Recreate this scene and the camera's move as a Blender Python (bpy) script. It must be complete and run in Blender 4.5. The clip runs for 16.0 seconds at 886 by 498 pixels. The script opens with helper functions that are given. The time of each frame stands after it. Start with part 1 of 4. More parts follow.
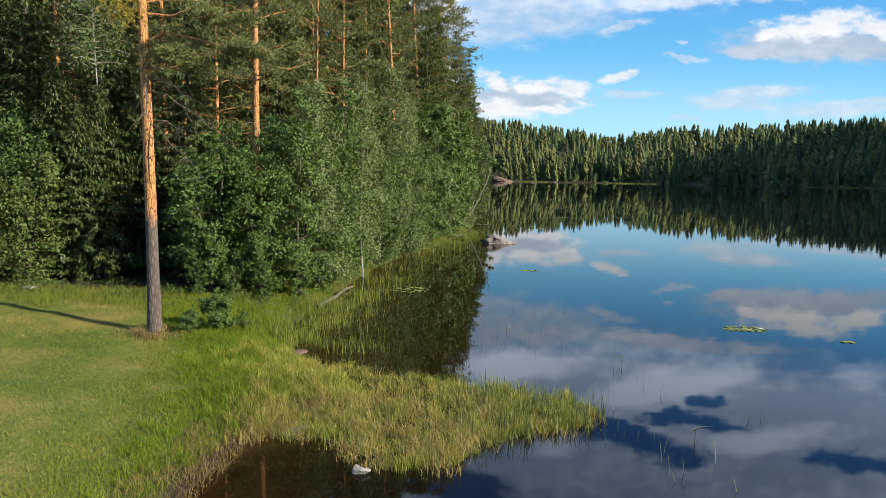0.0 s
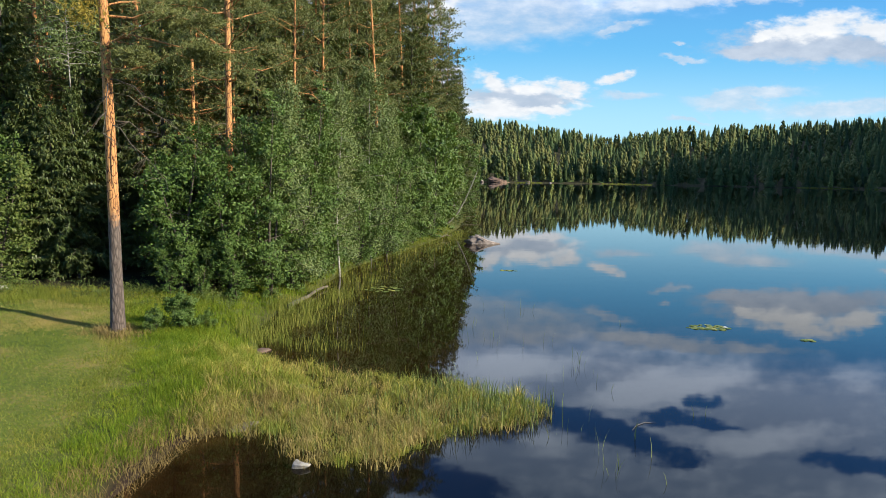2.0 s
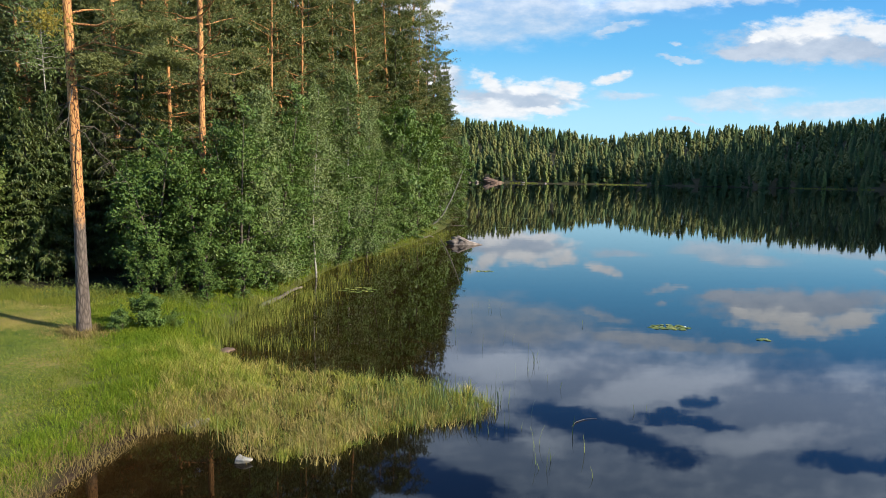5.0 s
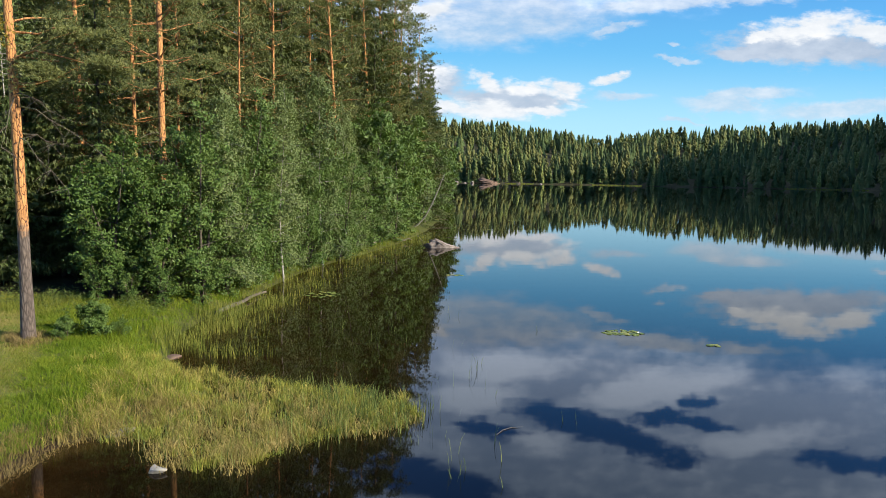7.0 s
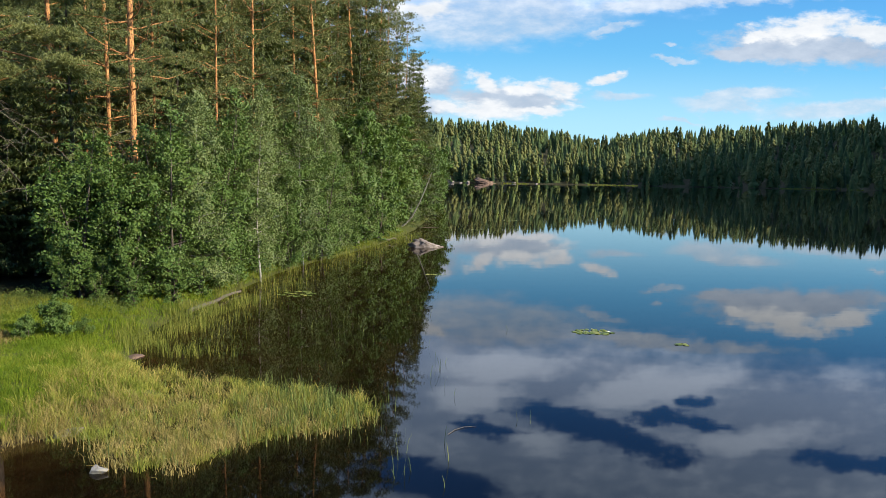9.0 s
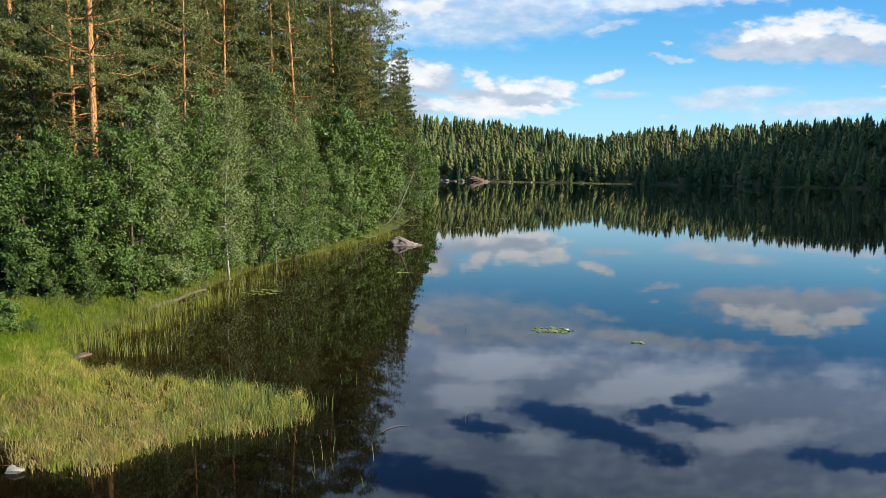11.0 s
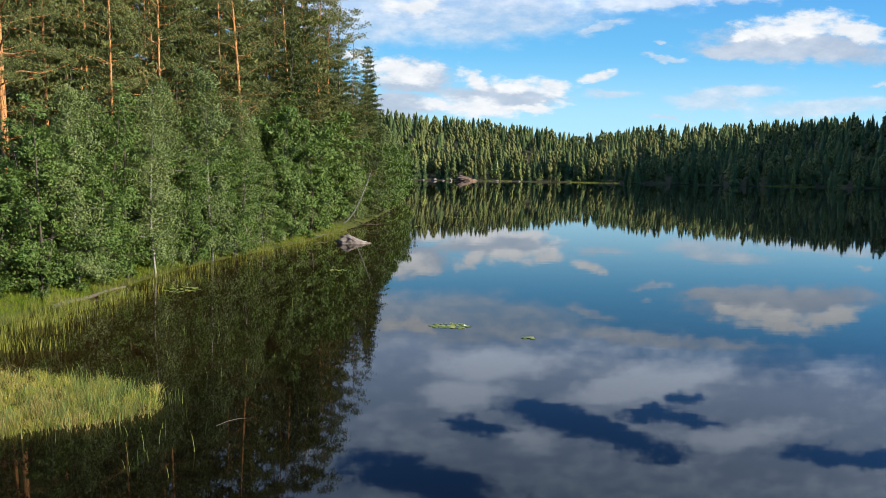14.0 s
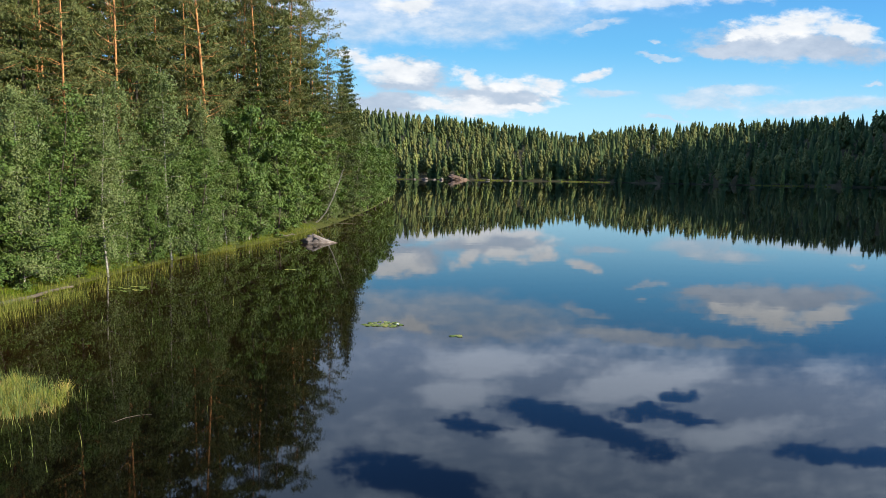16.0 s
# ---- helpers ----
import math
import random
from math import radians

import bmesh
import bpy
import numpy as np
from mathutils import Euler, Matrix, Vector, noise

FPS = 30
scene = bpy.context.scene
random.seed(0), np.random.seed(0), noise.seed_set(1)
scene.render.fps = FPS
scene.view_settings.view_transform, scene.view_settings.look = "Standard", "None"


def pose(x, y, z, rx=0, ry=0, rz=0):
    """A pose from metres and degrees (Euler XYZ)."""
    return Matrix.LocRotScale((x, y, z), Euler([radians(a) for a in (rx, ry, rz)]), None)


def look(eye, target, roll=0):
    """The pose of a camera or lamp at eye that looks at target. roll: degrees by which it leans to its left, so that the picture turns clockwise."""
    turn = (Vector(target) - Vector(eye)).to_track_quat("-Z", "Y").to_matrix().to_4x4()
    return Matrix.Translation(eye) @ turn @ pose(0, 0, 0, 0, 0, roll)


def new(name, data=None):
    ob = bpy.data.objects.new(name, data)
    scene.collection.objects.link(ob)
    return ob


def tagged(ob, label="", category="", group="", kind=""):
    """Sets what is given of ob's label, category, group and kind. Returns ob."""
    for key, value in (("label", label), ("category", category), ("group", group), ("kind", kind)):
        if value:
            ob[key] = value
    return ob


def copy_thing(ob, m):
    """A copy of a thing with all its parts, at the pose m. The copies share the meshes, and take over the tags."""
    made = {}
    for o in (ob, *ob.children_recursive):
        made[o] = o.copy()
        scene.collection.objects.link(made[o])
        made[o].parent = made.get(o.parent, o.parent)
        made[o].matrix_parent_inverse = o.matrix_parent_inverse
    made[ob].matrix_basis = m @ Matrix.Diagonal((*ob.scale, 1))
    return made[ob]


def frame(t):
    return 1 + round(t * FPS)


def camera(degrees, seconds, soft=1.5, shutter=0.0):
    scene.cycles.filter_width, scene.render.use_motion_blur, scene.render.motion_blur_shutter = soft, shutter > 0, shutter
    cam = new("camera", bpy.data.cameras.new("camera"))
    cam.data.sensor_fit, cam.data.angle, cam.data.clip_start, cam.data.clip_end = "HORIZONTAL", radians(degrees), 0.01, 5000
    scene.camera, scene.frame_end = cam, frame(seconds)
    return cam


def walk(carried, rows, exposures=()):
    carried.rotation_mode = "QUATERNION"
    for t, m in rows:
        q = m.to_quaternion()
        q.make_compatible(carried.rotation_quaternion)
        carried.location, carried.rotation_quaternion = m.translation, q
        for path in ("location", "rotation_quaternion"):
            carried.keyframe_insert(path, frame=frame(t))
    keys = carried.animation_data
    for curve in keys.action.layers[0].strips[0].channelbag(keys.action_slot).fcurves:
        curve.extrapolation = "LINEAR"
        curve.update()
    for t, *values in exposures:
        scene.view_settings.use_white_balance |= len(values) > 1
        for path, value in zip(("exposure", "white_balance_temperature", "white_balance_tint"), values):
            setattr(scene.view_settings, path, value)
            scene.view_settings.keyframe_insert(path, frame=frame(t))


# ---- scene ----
cam = camera(68.0, 16.0, 0.8)
LEAN = 0.95
# seconds, eye, yaw and pitch in degrees
ROWS = [
    (0, 0.000, 0.000, 5.000, 0.00, -6.72),
    (0.5, 0.210, -0.049, 4.998, -0.02, -6.73),
    (1, 0.508, -0.095, 4.985, -0.07, -6.70),
    (1.5, 0.781, -0.156, 4.976, -0.14, -6.66),
    (2, 1.002, -0.218, 5.007, -0.21, -6.65),
    (2.5, 1.185, -0.312, 5.019, -0.27, -6.64),
    (3, 1.330, -0.395, 5.011, -0.33, -6.64),
    (3.5, 1.457, -0.488, 5.001, -0.39, -6.64),
    (4, 1.634, -0.564, 4.992, -0.43, -6.63),
    (6.5, 3.068, -0.704, 5.346, -0.57, -6.61),
    (7, 3.546, -0.713, 5.338, -0.63, -6.59),
    (7.5, 3.901, -0.724, 5.348, -0.70, -6.59),
    (8, 4.160, -0.745, 5.364, -0.78, -6.60),
    (8.5, 4.321, -0.707, 5.348, -0.84, -6.60),
    (9, 4.492, -0.652, 5.318, -0.86, -6.60),
    (11.5, 6.286, -0.546, 5.298, -1.18, -6.75),
    (12, 6.791, -0.549, 5.305, -1.25, -6.76),
    (12.5, 7.350, -0.584, 5.298, -1.33, -6.78),
    (13, 7.925, -0.639, 5.288, -1.42, -6.78),
    (13.5, 8.495, -0.715, 5.276, -1.56, -6.78),
    (14, 9.070, -0.845, 5.291, -1.66, -6.78),
    (14.5, 9.663, -0.947, 5.310, -1.75, -6.79),
    (15, 10.223, -1.047, 5.331, -1.84, -6.80),
    (15.5, 10.725, -1.148, 5.355, -1.99, -6.83),
    (16, 11.222, -1.223, 5.379, -2.09, -6.85),
]
walk(cam, [(t, pose(x, y, z, 0, 0, yaw) @ pose(0, 0, 0, 90 + pitch) @ pose(0, 0, 0, 0, 0, LEAN)) for t, x, y, z, yaw, pitch in ROWS])

# ---- light ----
SUN_DIR = Vector((0.93, -0.37, 0)).normalized()      # where the sun stands, seen from above
SUN_UP = radians(24)
scene.view_settings.exposure = 0.75

sun_data = bpy.data.lights.new("sun", "SUN")
sun_data.energy, sun_data.angle, sun_data.color = 5.0, radians(0.6), (1.0, 0.90, 0.70)
sun = new("sun", sun_data)
to_sun = Vector((SUN_DIR.x * math.cos(SUN_UP), SUN_DIR.y * math.cos(SUN_UP), math.sin(SUN_UP)))
sun.matrix_world = look(to_sun * 900, (0, 0, 0))


ALBEDO = 0.82       # one measure for all base colours


class Nodes:
    """Short hand for wiring a node tree."""

    def __init__(self, tree):
        self.tree = tree
        tree.nodes.clear()

    def add(self, kind, ins=None, **props):
        n = self.tree.nodes.new(kind)
        if "operation" in props:
            n.operation = props["operation"]
        if "use_clamp" in props:
            n.use_clamp = props["use_clamp"]
        if "data_type" in props:
            n.data_type = props["data_type"]
        if "interpolation_type" in props:
            n.interpolation_type = props["interpolation_type"]
        if "feature" in props:
            n.feature = props["feature"]
        if "attribute_name" in props:
            n.attribute_name = props["attribute_name"]
        for k, v in (ins or {}).items():
            self.wire(v, n.inputs[k])
        return n

    def wire(self, v, socket):
        if isinstance(v, bpy.types.NodeSocket):
            self.tree.links.new(v, socket)
        elif isinstance(v, bpy.types.Node):
            self.tree.links.new(v.outputs[0], socket)
        else:
            socket.default_value = v

    def math(self, op, a, b=0.0, c=0.0, clamp=False):
        return self.add("ShaderNodeMath", {0: a, 1: b, 2: c}, operation=op, use_clamp=clamp).outputs[0]

    def smooth(self, v, lo, hi):
        return self.add("ShaderNodeMapRange", {0: v, 1: lo, 2: hi, 3: 0.0, 4: 1.0}, interpolation_type="SMOOTHSTEP").outputs[0]

    def mix(self, f, a, b):
        n = self.add("ShaderNodeMix", data_type="RGBA")
        self.wire(f, n.inputs[0]), self.wire(a, n.inputs[6]), self.wire(b, n.inputs[7])
        return n.outputs[2]

    def noise(self, vec, scale, detail=3.0, rough=0.55, out=0):
        ins = {"Scale": scale, "Detail": detail, "Roughness": rough}
        if vec is not None:
            ins["Vector"] = vec
        return self.add("ShaderNodeTexNoise", ins).outputs[out]

    def ramp(self, f, stops):
        n = self.add("ShaderNodeValToRGB", {0: f})
        els = n.color_ramp.elements
        while len(els) < len(stops):
            els.new(0.5)
        for e, (p, c) in zip(els, stops):
            e.position, e.color = p, (c[0] * ALBEDO, c[1] * ALBEDO, c[2] * ALBEDO, 1)
        return n.outputs[0]


def make_world():
    world = bpy.data.worlds.new("sky")
    scene.world = world
    world.use_nodes = True
    n = Nodes(world.node_tree)
    sky = n.add("ShaderNodeTexSky")
    sky.sky_type, sky.sun_disc = "NISHITA", False
    sky.sun_elevation, sky.sun_rotation = SUN_UP, math.atan2(SUN_DIR.x, SUN_DIR.y)
    sky.air_density, sky.dust_density, sky.ozone_density = 1.0, 0.3, 2.5
    way = n.add("ShaderNodeTexCoord").outputs["Generated"]
    axis = n.add("ShaderNodeSeparateXYZ", {0: way})
    ahead = n.math("MAXIMUM", axis.outputs[1], 0.05)
    u, v = n.math("DIVIDE", axis.outputs[0], ahead), n.math("DIVIDE", axis.outputs[2], ahead)
    plane = n.add("ShaderNodeCombineXYZ", {0: u, 1: n.math("MULTIPLY", v, 2.1), 2: 0.0})
    stir = n.add("ShaderNodeSeparateColor", {0: n.noise(plane, 11.0, 7.0, 0.62, out=1)})
    fluff = n.math("SUBTRACT", n.noise(plane, 24.0, 8.0, 0.60), 0.5)
    broad = n.math("SUBTRACT", n.noise(plane, 4.2, 6.0, 0.58), 0.5)
    at_u = n.math("MULTIPLY_ADD", n.math("SUBTRACT", stir.outputs[0], 0.5), 0.085, u)
    at_v = n.math("MULTIPLY_ADD", n.math("SUBTRACT", stir.outputs[1], 0.5), 0.060, v)

    def union(items):
        out = None
        for u0, v0, ru, rv, slope in items:
            du = n.math("SUBTRACT", at_u, u0)
            dv = n.math("MULTIPLY_ADD", du, -slope, n.math("SUBTRACT", at_v, v0))
            a, b = n.math("POWER", n.math("DIVIDE", du, ru), 2.0), n.math("POWER", n.math("DIVIDE", dv, rv), 2.0)
            b = n.math("SUBTRACT", 1.0, n.math("SQRT", n.math("ADD", a, b)))
            out = b if out is None else n.math("SMOOTH_MAX", out, b, 0.25)
        return n.math("MAXIMUM", out, -3.0)

    above = n.smooth(v, 0.235, 0.33)                     # the grey deck overhead, broken by slanting gaps
    edge = n.math("MULTIPLY_ADD", u, 0.10, 0.232)
    deck = n.math("MINIMUM", n.math("MULTIPLY", n.math("SUBTRACT", at_v, edge), 12.0), 0.72)
    deck = n.math("ADD", deck, n.math("MULTIPLY", broad, 1.1))
    ragged = n.math("SUBTRACT", n.noise(plane, 13.0, 9.0, 0.68), 0.5)
    gap = n.math("MULTIPLY_ADD", ragged, 2.6, union(GAPS))
    deck = n.math("SUBTRACT", deck, n.math("MULTIPLY", n.smooth(gap, -0.75, 0.55), 1.35))
    deck = n.smooth(n.math("MULTIPLY_ADD", fluff, 0.5, deck), -0.42, 0.62)
    grey = n.smooth(n.math("MULTIPLY_ADD", fluff, 1.1, n.math("MINIMUM", union(GREY), 0.6)), -0.10, 0.50)
    thin = n.math("MULTIPLY", n.smooth(n.math("MULTIPLY_ADD", fluff, 0.8, n.math("MULTIPLY_ADD", broad, 0.8, n.math("MINIMUM", union(THIN), 0.45))), -0.25, 0.75), 0.85)
    white = n.smooth(n.math("MULTIPLY_ADD", fluff, 1.5, n.math("MINIMUM", union(WHITE), 0.7)), -0.12, 0.62)
    pale = n.smooth(n.math("ADD", n.math("MULTIPLY_ADD", broad, 1.5, n.math("MULTIPLY", fluff, 0.8)), n.math("MULTIPLY", n.math("MAXIMUM", n.math("ADD", union(BRIGHT), 0.25), 0.0), 0.70)), -0.15, 0.55)

    front = n.smooth(axis.outputs[1], -0.1, 0.15)        # behind the viewer: plain broken cloud
    back = n.smooth(n.noise(way, 3.0, 6.0), 0.52, 0.75)
    soft = n.smooth(n.math("ADD", fluff, broad), -0.3, 0.4)
    grey_colour = n.mix(soft, (0.33, 0.39, 0.49, 1), (0.47, 0.52, 0.60, 1))
    deck_colour = n.mix(pale, (0.45, 0.60, 0.87, 1), (1.00, 1.15, 1.40, 1))
    sky_colour = n.add("ShaderNodeVectorMath", {0: sky.outputs[0], 1: SKY_TINT}, operation="MULTIPLY").outputs[0]
    low = n.smooth(v, 0.40, 0.10)                        # paler towards the horizon
    sky_colour = n.mix(n.math("MULTIPLY", low, 0.92), sky_colour, n.mix(n.smooth(v, 0.20, 0.05), (0.140, 0.440, 0.70, 1), (0.36, 0.62, 0.76, 1)))

    def ahead_only(cover):
        return n.math("MULTIPLY", cover, front)

    colour = n.mix(ahead_only(n.math("MULTIPLY", deck, 0.94)), sky_colour, deck_colour)
    colour = n.mix(ahead_only(thin), colour, n.mix(above, n.mix(soft, (0.40, 0.48, 0.59, 1), (0.60, 0.65, 0.71, 1)), (0.66, 0.71, 0.79, 1)))
    colour = n.mix(ahead_only(n.math("MULTIPLY", grey, 0.92)), colour, grey_colour)
    colour = n.mix(ahead_only(white), colour, n.mix(soft, (0.56, 0.60, 0.65, 1), (0.74, 0.75, 0.76, 1)))
    colour = n.mix(n.math("MULTIPLY", n.math("SUBTRACT", 1.0, front), back), colour, (0.70, 0.74, 0.82, 1))
    n.add("ShaderNodeOutputWorld", {0: n.add("ShaderNodeBackground", {0: colour, 1: 0.83})})


SKY_TINT = (0.034, 0.082, 0.135)       # strength of the clear sky, cooled to the film's blue
# clouds ahead: sideways and upward slope of their middle, their half sizes and their slant
WHITE = [(0.069, 0.137, 0.030, 0.0140, -0.32), (0.137, 0.132, 0.044, 0.0125, -0.08), (0.188, 0.127, 0.030, 0.0155, -0.08), (0.074, 0.096, 0.066, 0.0180, -0.03),
         (0.159, 0.100, 0.050, 0.0085, -0.03), (0.252, 0.148, 0.034, 0.0095, 0.22),
         (0.547, 0.224, 0.085, 0.0210, 0.12), (0.637, 0.222, 0.066, 0.0150, -0.12), (0.476, 0.209, 0.036, 0.0105, 0.31), (-0.025, 0.239, 0.050, 0.0160, 0.02), (-0.042, 0.149, 0.072, 0.0165, -0.07), (-0.098, 0.168, 0.036, 0.0120, -0.17), (0.028, 0.098, 0.052, 0.0120, -0.03)]
GREY = [(0.108, 0.115, 0.100, 0.0230, -0.03), (0.563, 0.192, 0.185, 0.0320, -0.01), (0.453, 0.182, 0.068, 0.0140, -0.08), (-0.019, 0.136, 0.068, 0.0290, -0.08), (-0.061, 0.094, 0.101, 0.0248, 0.02)]
THIN = [(0.080, 0.228, 0.200, 0.0430, 0.07), (-0.103, 0.223, 0.149, 0.0478, 0.02), (0.380, 0.258, 0.230, 0.0120, 0.07), (0.260, 0.215, 0.038, 0.0080, 0.26), (0.448, 0.123, 0.100, 0.0095, 0.08),
        (0.432, 0.111, 0.082, 0.0110, -0.03), (0.622, 0.109, 0.140, 0.0140, 0.06), (0.277, 0.118, 0.046, 0.0095, 0.02), (0.369, 0.087, 0.036, 0.0030, 0.02), (0.680, 0.139, 0.020, 0.0035, 0.02), (0.357, 0.172, 0.032, 0.0055, -0.10), (0.349, 0.200, 0.008, 0.0060, 0.02)]
GAPS = [(0.229, 0.388, 0.087, 0.0186, 0.22), (0.312, 0.418, 0.106, 0.0225, 0.28), (0.413, 0.356, 0.030, 0.0120, -0.11), (0.396, 0.384, 0.075, 0.0080, 0.04), (0.719, 0.452, 0.120, 0.0150, 0.07),
        (0.086, 0.398, 0.045, 0.0130, 0.15), (0.006, 0.496, 0.119, 0.0303, 0.20)]
BRIGHT = [(0.410, 0.301, 0.107, 0.0411, -0.22), (0.119, 0.295, 0.107, 0.0272, -0.01), (0.657, 0.289, 0.055, 0.0366, 0.09), (0.176, 0.424, 0.054, 0.0234, 0.10), (0.067, 0.350, 0.063, 0.0230, -0.01),
          (0.540, 0.411, 0.119, 0.0235, -0.06), (0.326, 0.339, 0.108, 0.0203, -0.11), (0.643, 0.234, 0.117, 0.0145, -0.01)]
make_world()


# ---- materials ----
def material(name, build):
    m = bpy.data.materials.new(name)
    m.use_nodes = True
    n = Nodes(m.node_tree)
    n.add("ShaderNodeOutputMaterial", {0: build(n)})
    return m


def bumped(n, height, strength, distance=0.02):
    return n.add("ShaderNodeBump", {"Strength": strength, "Distance": distance, "Height": height}).outputs[0]


def leaf_material(name, stops, patch=None, gloss=0.45, shine=0.3, through_share=0.22, tint=(1.25, 1.2, 0.5)):
    """Leaves or blades: a colour of its own for each, patches over the whole, light shining through."""
    def build(n):
        one = n.add("ShaderNodeNewGeometry").outputs["Random Per Island"]
        tree = n.add("ShaderNodeObjectInfo").outputs["Random"]
        spot = n.noise(n.add("ShaderNodeTexCoord").outputs["Object"], patch or 0.7, 2.0)
        f = n.math("ADD", n.math("MULTIPLY", one, 0.45), n.math("ADD", n.math("MULTIPLY", tree, 0.2), n.math("MULTIPLY_ADD", spot, 0.9, -0.27)), clamp=True)
        colour = n.ramp(f, stops)
        body = n.add("ShaderNodeBsdfPrincipled", {"Base Color": colour, "Roughness": gloss, "Specular IOR Level": shine})
        lit = n.add("ShaderNodeVectorMath", {0: colour, 1: tint}, operation="MULTIPLY")
        back = n.add("ShaderNodeBsdfTranslucent", {0: lit})
        return n.add("ShaderNodeMixShader", {0: through_share, 1: body, 2: back})
    return material(name, build)


LEAF_ALDER = leaf_material("alder_leaf", [(0.0, (0.052, 0.104, 0.022)), (0.5, (0.112, 0.186, 0.042)), (1.0, (0.205, 0.275, 0.080))], gloss=0.45, shine=0.2)
LEAF_BIRCH = leaf_material("birch_leaf", [(0.0, (0.085, 0.132, 0.042)), (0.5, (0.168, 0.226, 0.078)), (1.0, (0.270, 0.315, 0.125))], gloss=0.45, shine=0.22)
LEAF_YOUNG = leaf_material("rowan_leaf", [(0.0, (0.050, 0.090, 0.020)), (0.5, (0.115, 0.165, 0.036)), (1.0, (0.220, 0.240, 0.065))])
NEEDLE_PINE = leaf_material("pine_needle", [(0.0, (0.076, 0.108, 0.036)), (0.5, (0.180, 0.208, 0.072)), (1.0, (0.335, 0.330, 0.115))], gloss=0.5, through_share=0.2)
NEEDLE_SPRUCE = leaf_material("spruce_needle", [(0.0, (0.044, 0.074, 0.022)), (0.5, (0.100, 0.138, 0.040)), (1.0, (0.195, 0.210, 0.066))], gloss=0.5, through_share=0.15)
NEEDLE_OLD = leaf_material("yellowed_needle", [(0.0, (0.24, 0.19, 0.03)), (1.0, (0.46, 0.36, 0.06))], gloss=0.5, through_share=0.15)
BLADE_SEDGE = leaf_material("sedge_blade", [(0.0, (0.062, 0.100, 0.020)), (0.3, (0.195, 0.250, 0.042)), (0.60, (0.36, 0.37, 0.075)), (0.80, (0.55, 0.44, 0.13)), (1.0, (0.72, 0.53, 0.23))], patch=2.2, shine=0.1, gloss=0.65)
BLADE_REED = leaf_material("reed_blade", [(0.0, (0.080, 0.120, 0.024)), (0.5, (0.190, 0.220, 0.042)), (1.0, (0.38, 0.35, 0.090))], patch=0.8, shine=0.1, gloss=0.65)
BLADE_BLUE = leaf_material("bluish_reed_blade", [(0.0, (0.070, 0.125, 0.050)), (0.5, (0.150, 0.212, 0.062)), (1.0, (0.30, 0.32, 0.10))], patch=1.5, shine=0.15, gloss=0.6)
BLADE_GRASS = leaf_material("grass_blade", [(0.0, (0.062, 0.130, 0.010)), (0.45, (0.155, 0.232, 0.018)), (1.0, (0.350, 0.360, 0.045))], patch=0.9, shine=0.08, gloss=0.7)
BLADE_TUSSOCK = leaf_material("tussock_blade", [(0.0, (0.062, 0.130, 0.010)), (0.45, (0.165, 0.250, 0.022)), (1.0, (0.370, 0.375, 0.055))], patch=1.1, shine=0.08, gloss=0.7)
BLADE_LAWN = leaf_material("lawn_blade", [(0.0, (0.085, 0.155, 0.026)), (0.5, (0.190, 0.245, 0.042)), (1.0, (0.390, 0.340, 0.095))], patch=0.45, shine=0.08, gloss=0.7)
BLADE_EDGE = leaf_material("edge_blade", [(0.0, (0.090, 0.140, 0.022)), (0.5, (0.200, 0.235, 0.036)), (1.0, (0.40, 0.36, 0.08))], patch=0.8, shine=0.1, gloss=0.6)
BLADE_STRAW = leaf_material("straw_blade", [(0.0, (0.18, 0.150, 0.050)), (0.5, (0.41, 0.33, 0.120)), (1.0, (0.65, 0.50, 0.21))], patch=1.2, shine=0.1, gloss=0.6)
BLADE_DRY = leaf_material("dry_blade", [(0.0, (0.13, 0.10, 0.04)), (0.5, (0.28, 0.21, 0.085)), (1.0, (0.50, 0.38, 0.17))], patch=1.2, shine=0.1, gloss=0.6)


def build_pine_bark(n):
    at = n.add("ShaderNodeTexCoord").outputs["Object"]
    z = n.add("ShaderNodeSeparateXYZ", {0: at}).outputs[2]
    long = n.add("ShaderNodeMapping", {0: at, "Scale": (9.0, 9.0, 2.2)})
    flake = n.add("ShaderNodeTexVoronoi", {"Vector": long, "Scale": 1.6}, feature="DISTANCE_TO_EDGE").outputs[0]
    patch = n.noise(at, 7.0, 7.0, 0.75)
    up = n.smooth(n.math("ADD", z, n.math("MULTIPLY", n.math("SUBTRACT", patch, 0.5), 1.2)), 2.8, 3.4)
    grey = n.ramp(n.math("ADD", n.math("MULTIPLY", flake, 1.5), n.math("MULTIPLY", patch, 0.35)), [(0.05, (0.035, 0.026, 0.022)), (0.4, (0.135, 0.102, 0.085)), (0.9, (0.22, 0.175, 0.145))])
    red = n.ramp(n.math("ADD", n.math("MULTIPLY", n.smooth(flake, 0.0, 0.09), 0.3), n.math("MULTIPLY", patch, 0.75)), [(0.40, (0.075, 0.028, 0.013)), (0.53, (0.36, 0.140, 0.045)), (0.68, (0.64, 0.31, 0.110))])
    return n.add("ShaderNodeBsdfPrincipled", {"Base Color": n.mix(up, grey, red), "Roughness": 0.85, "Normal": bumped(n, n.math("ADD", flake, patch), 0.7, 0.03)})


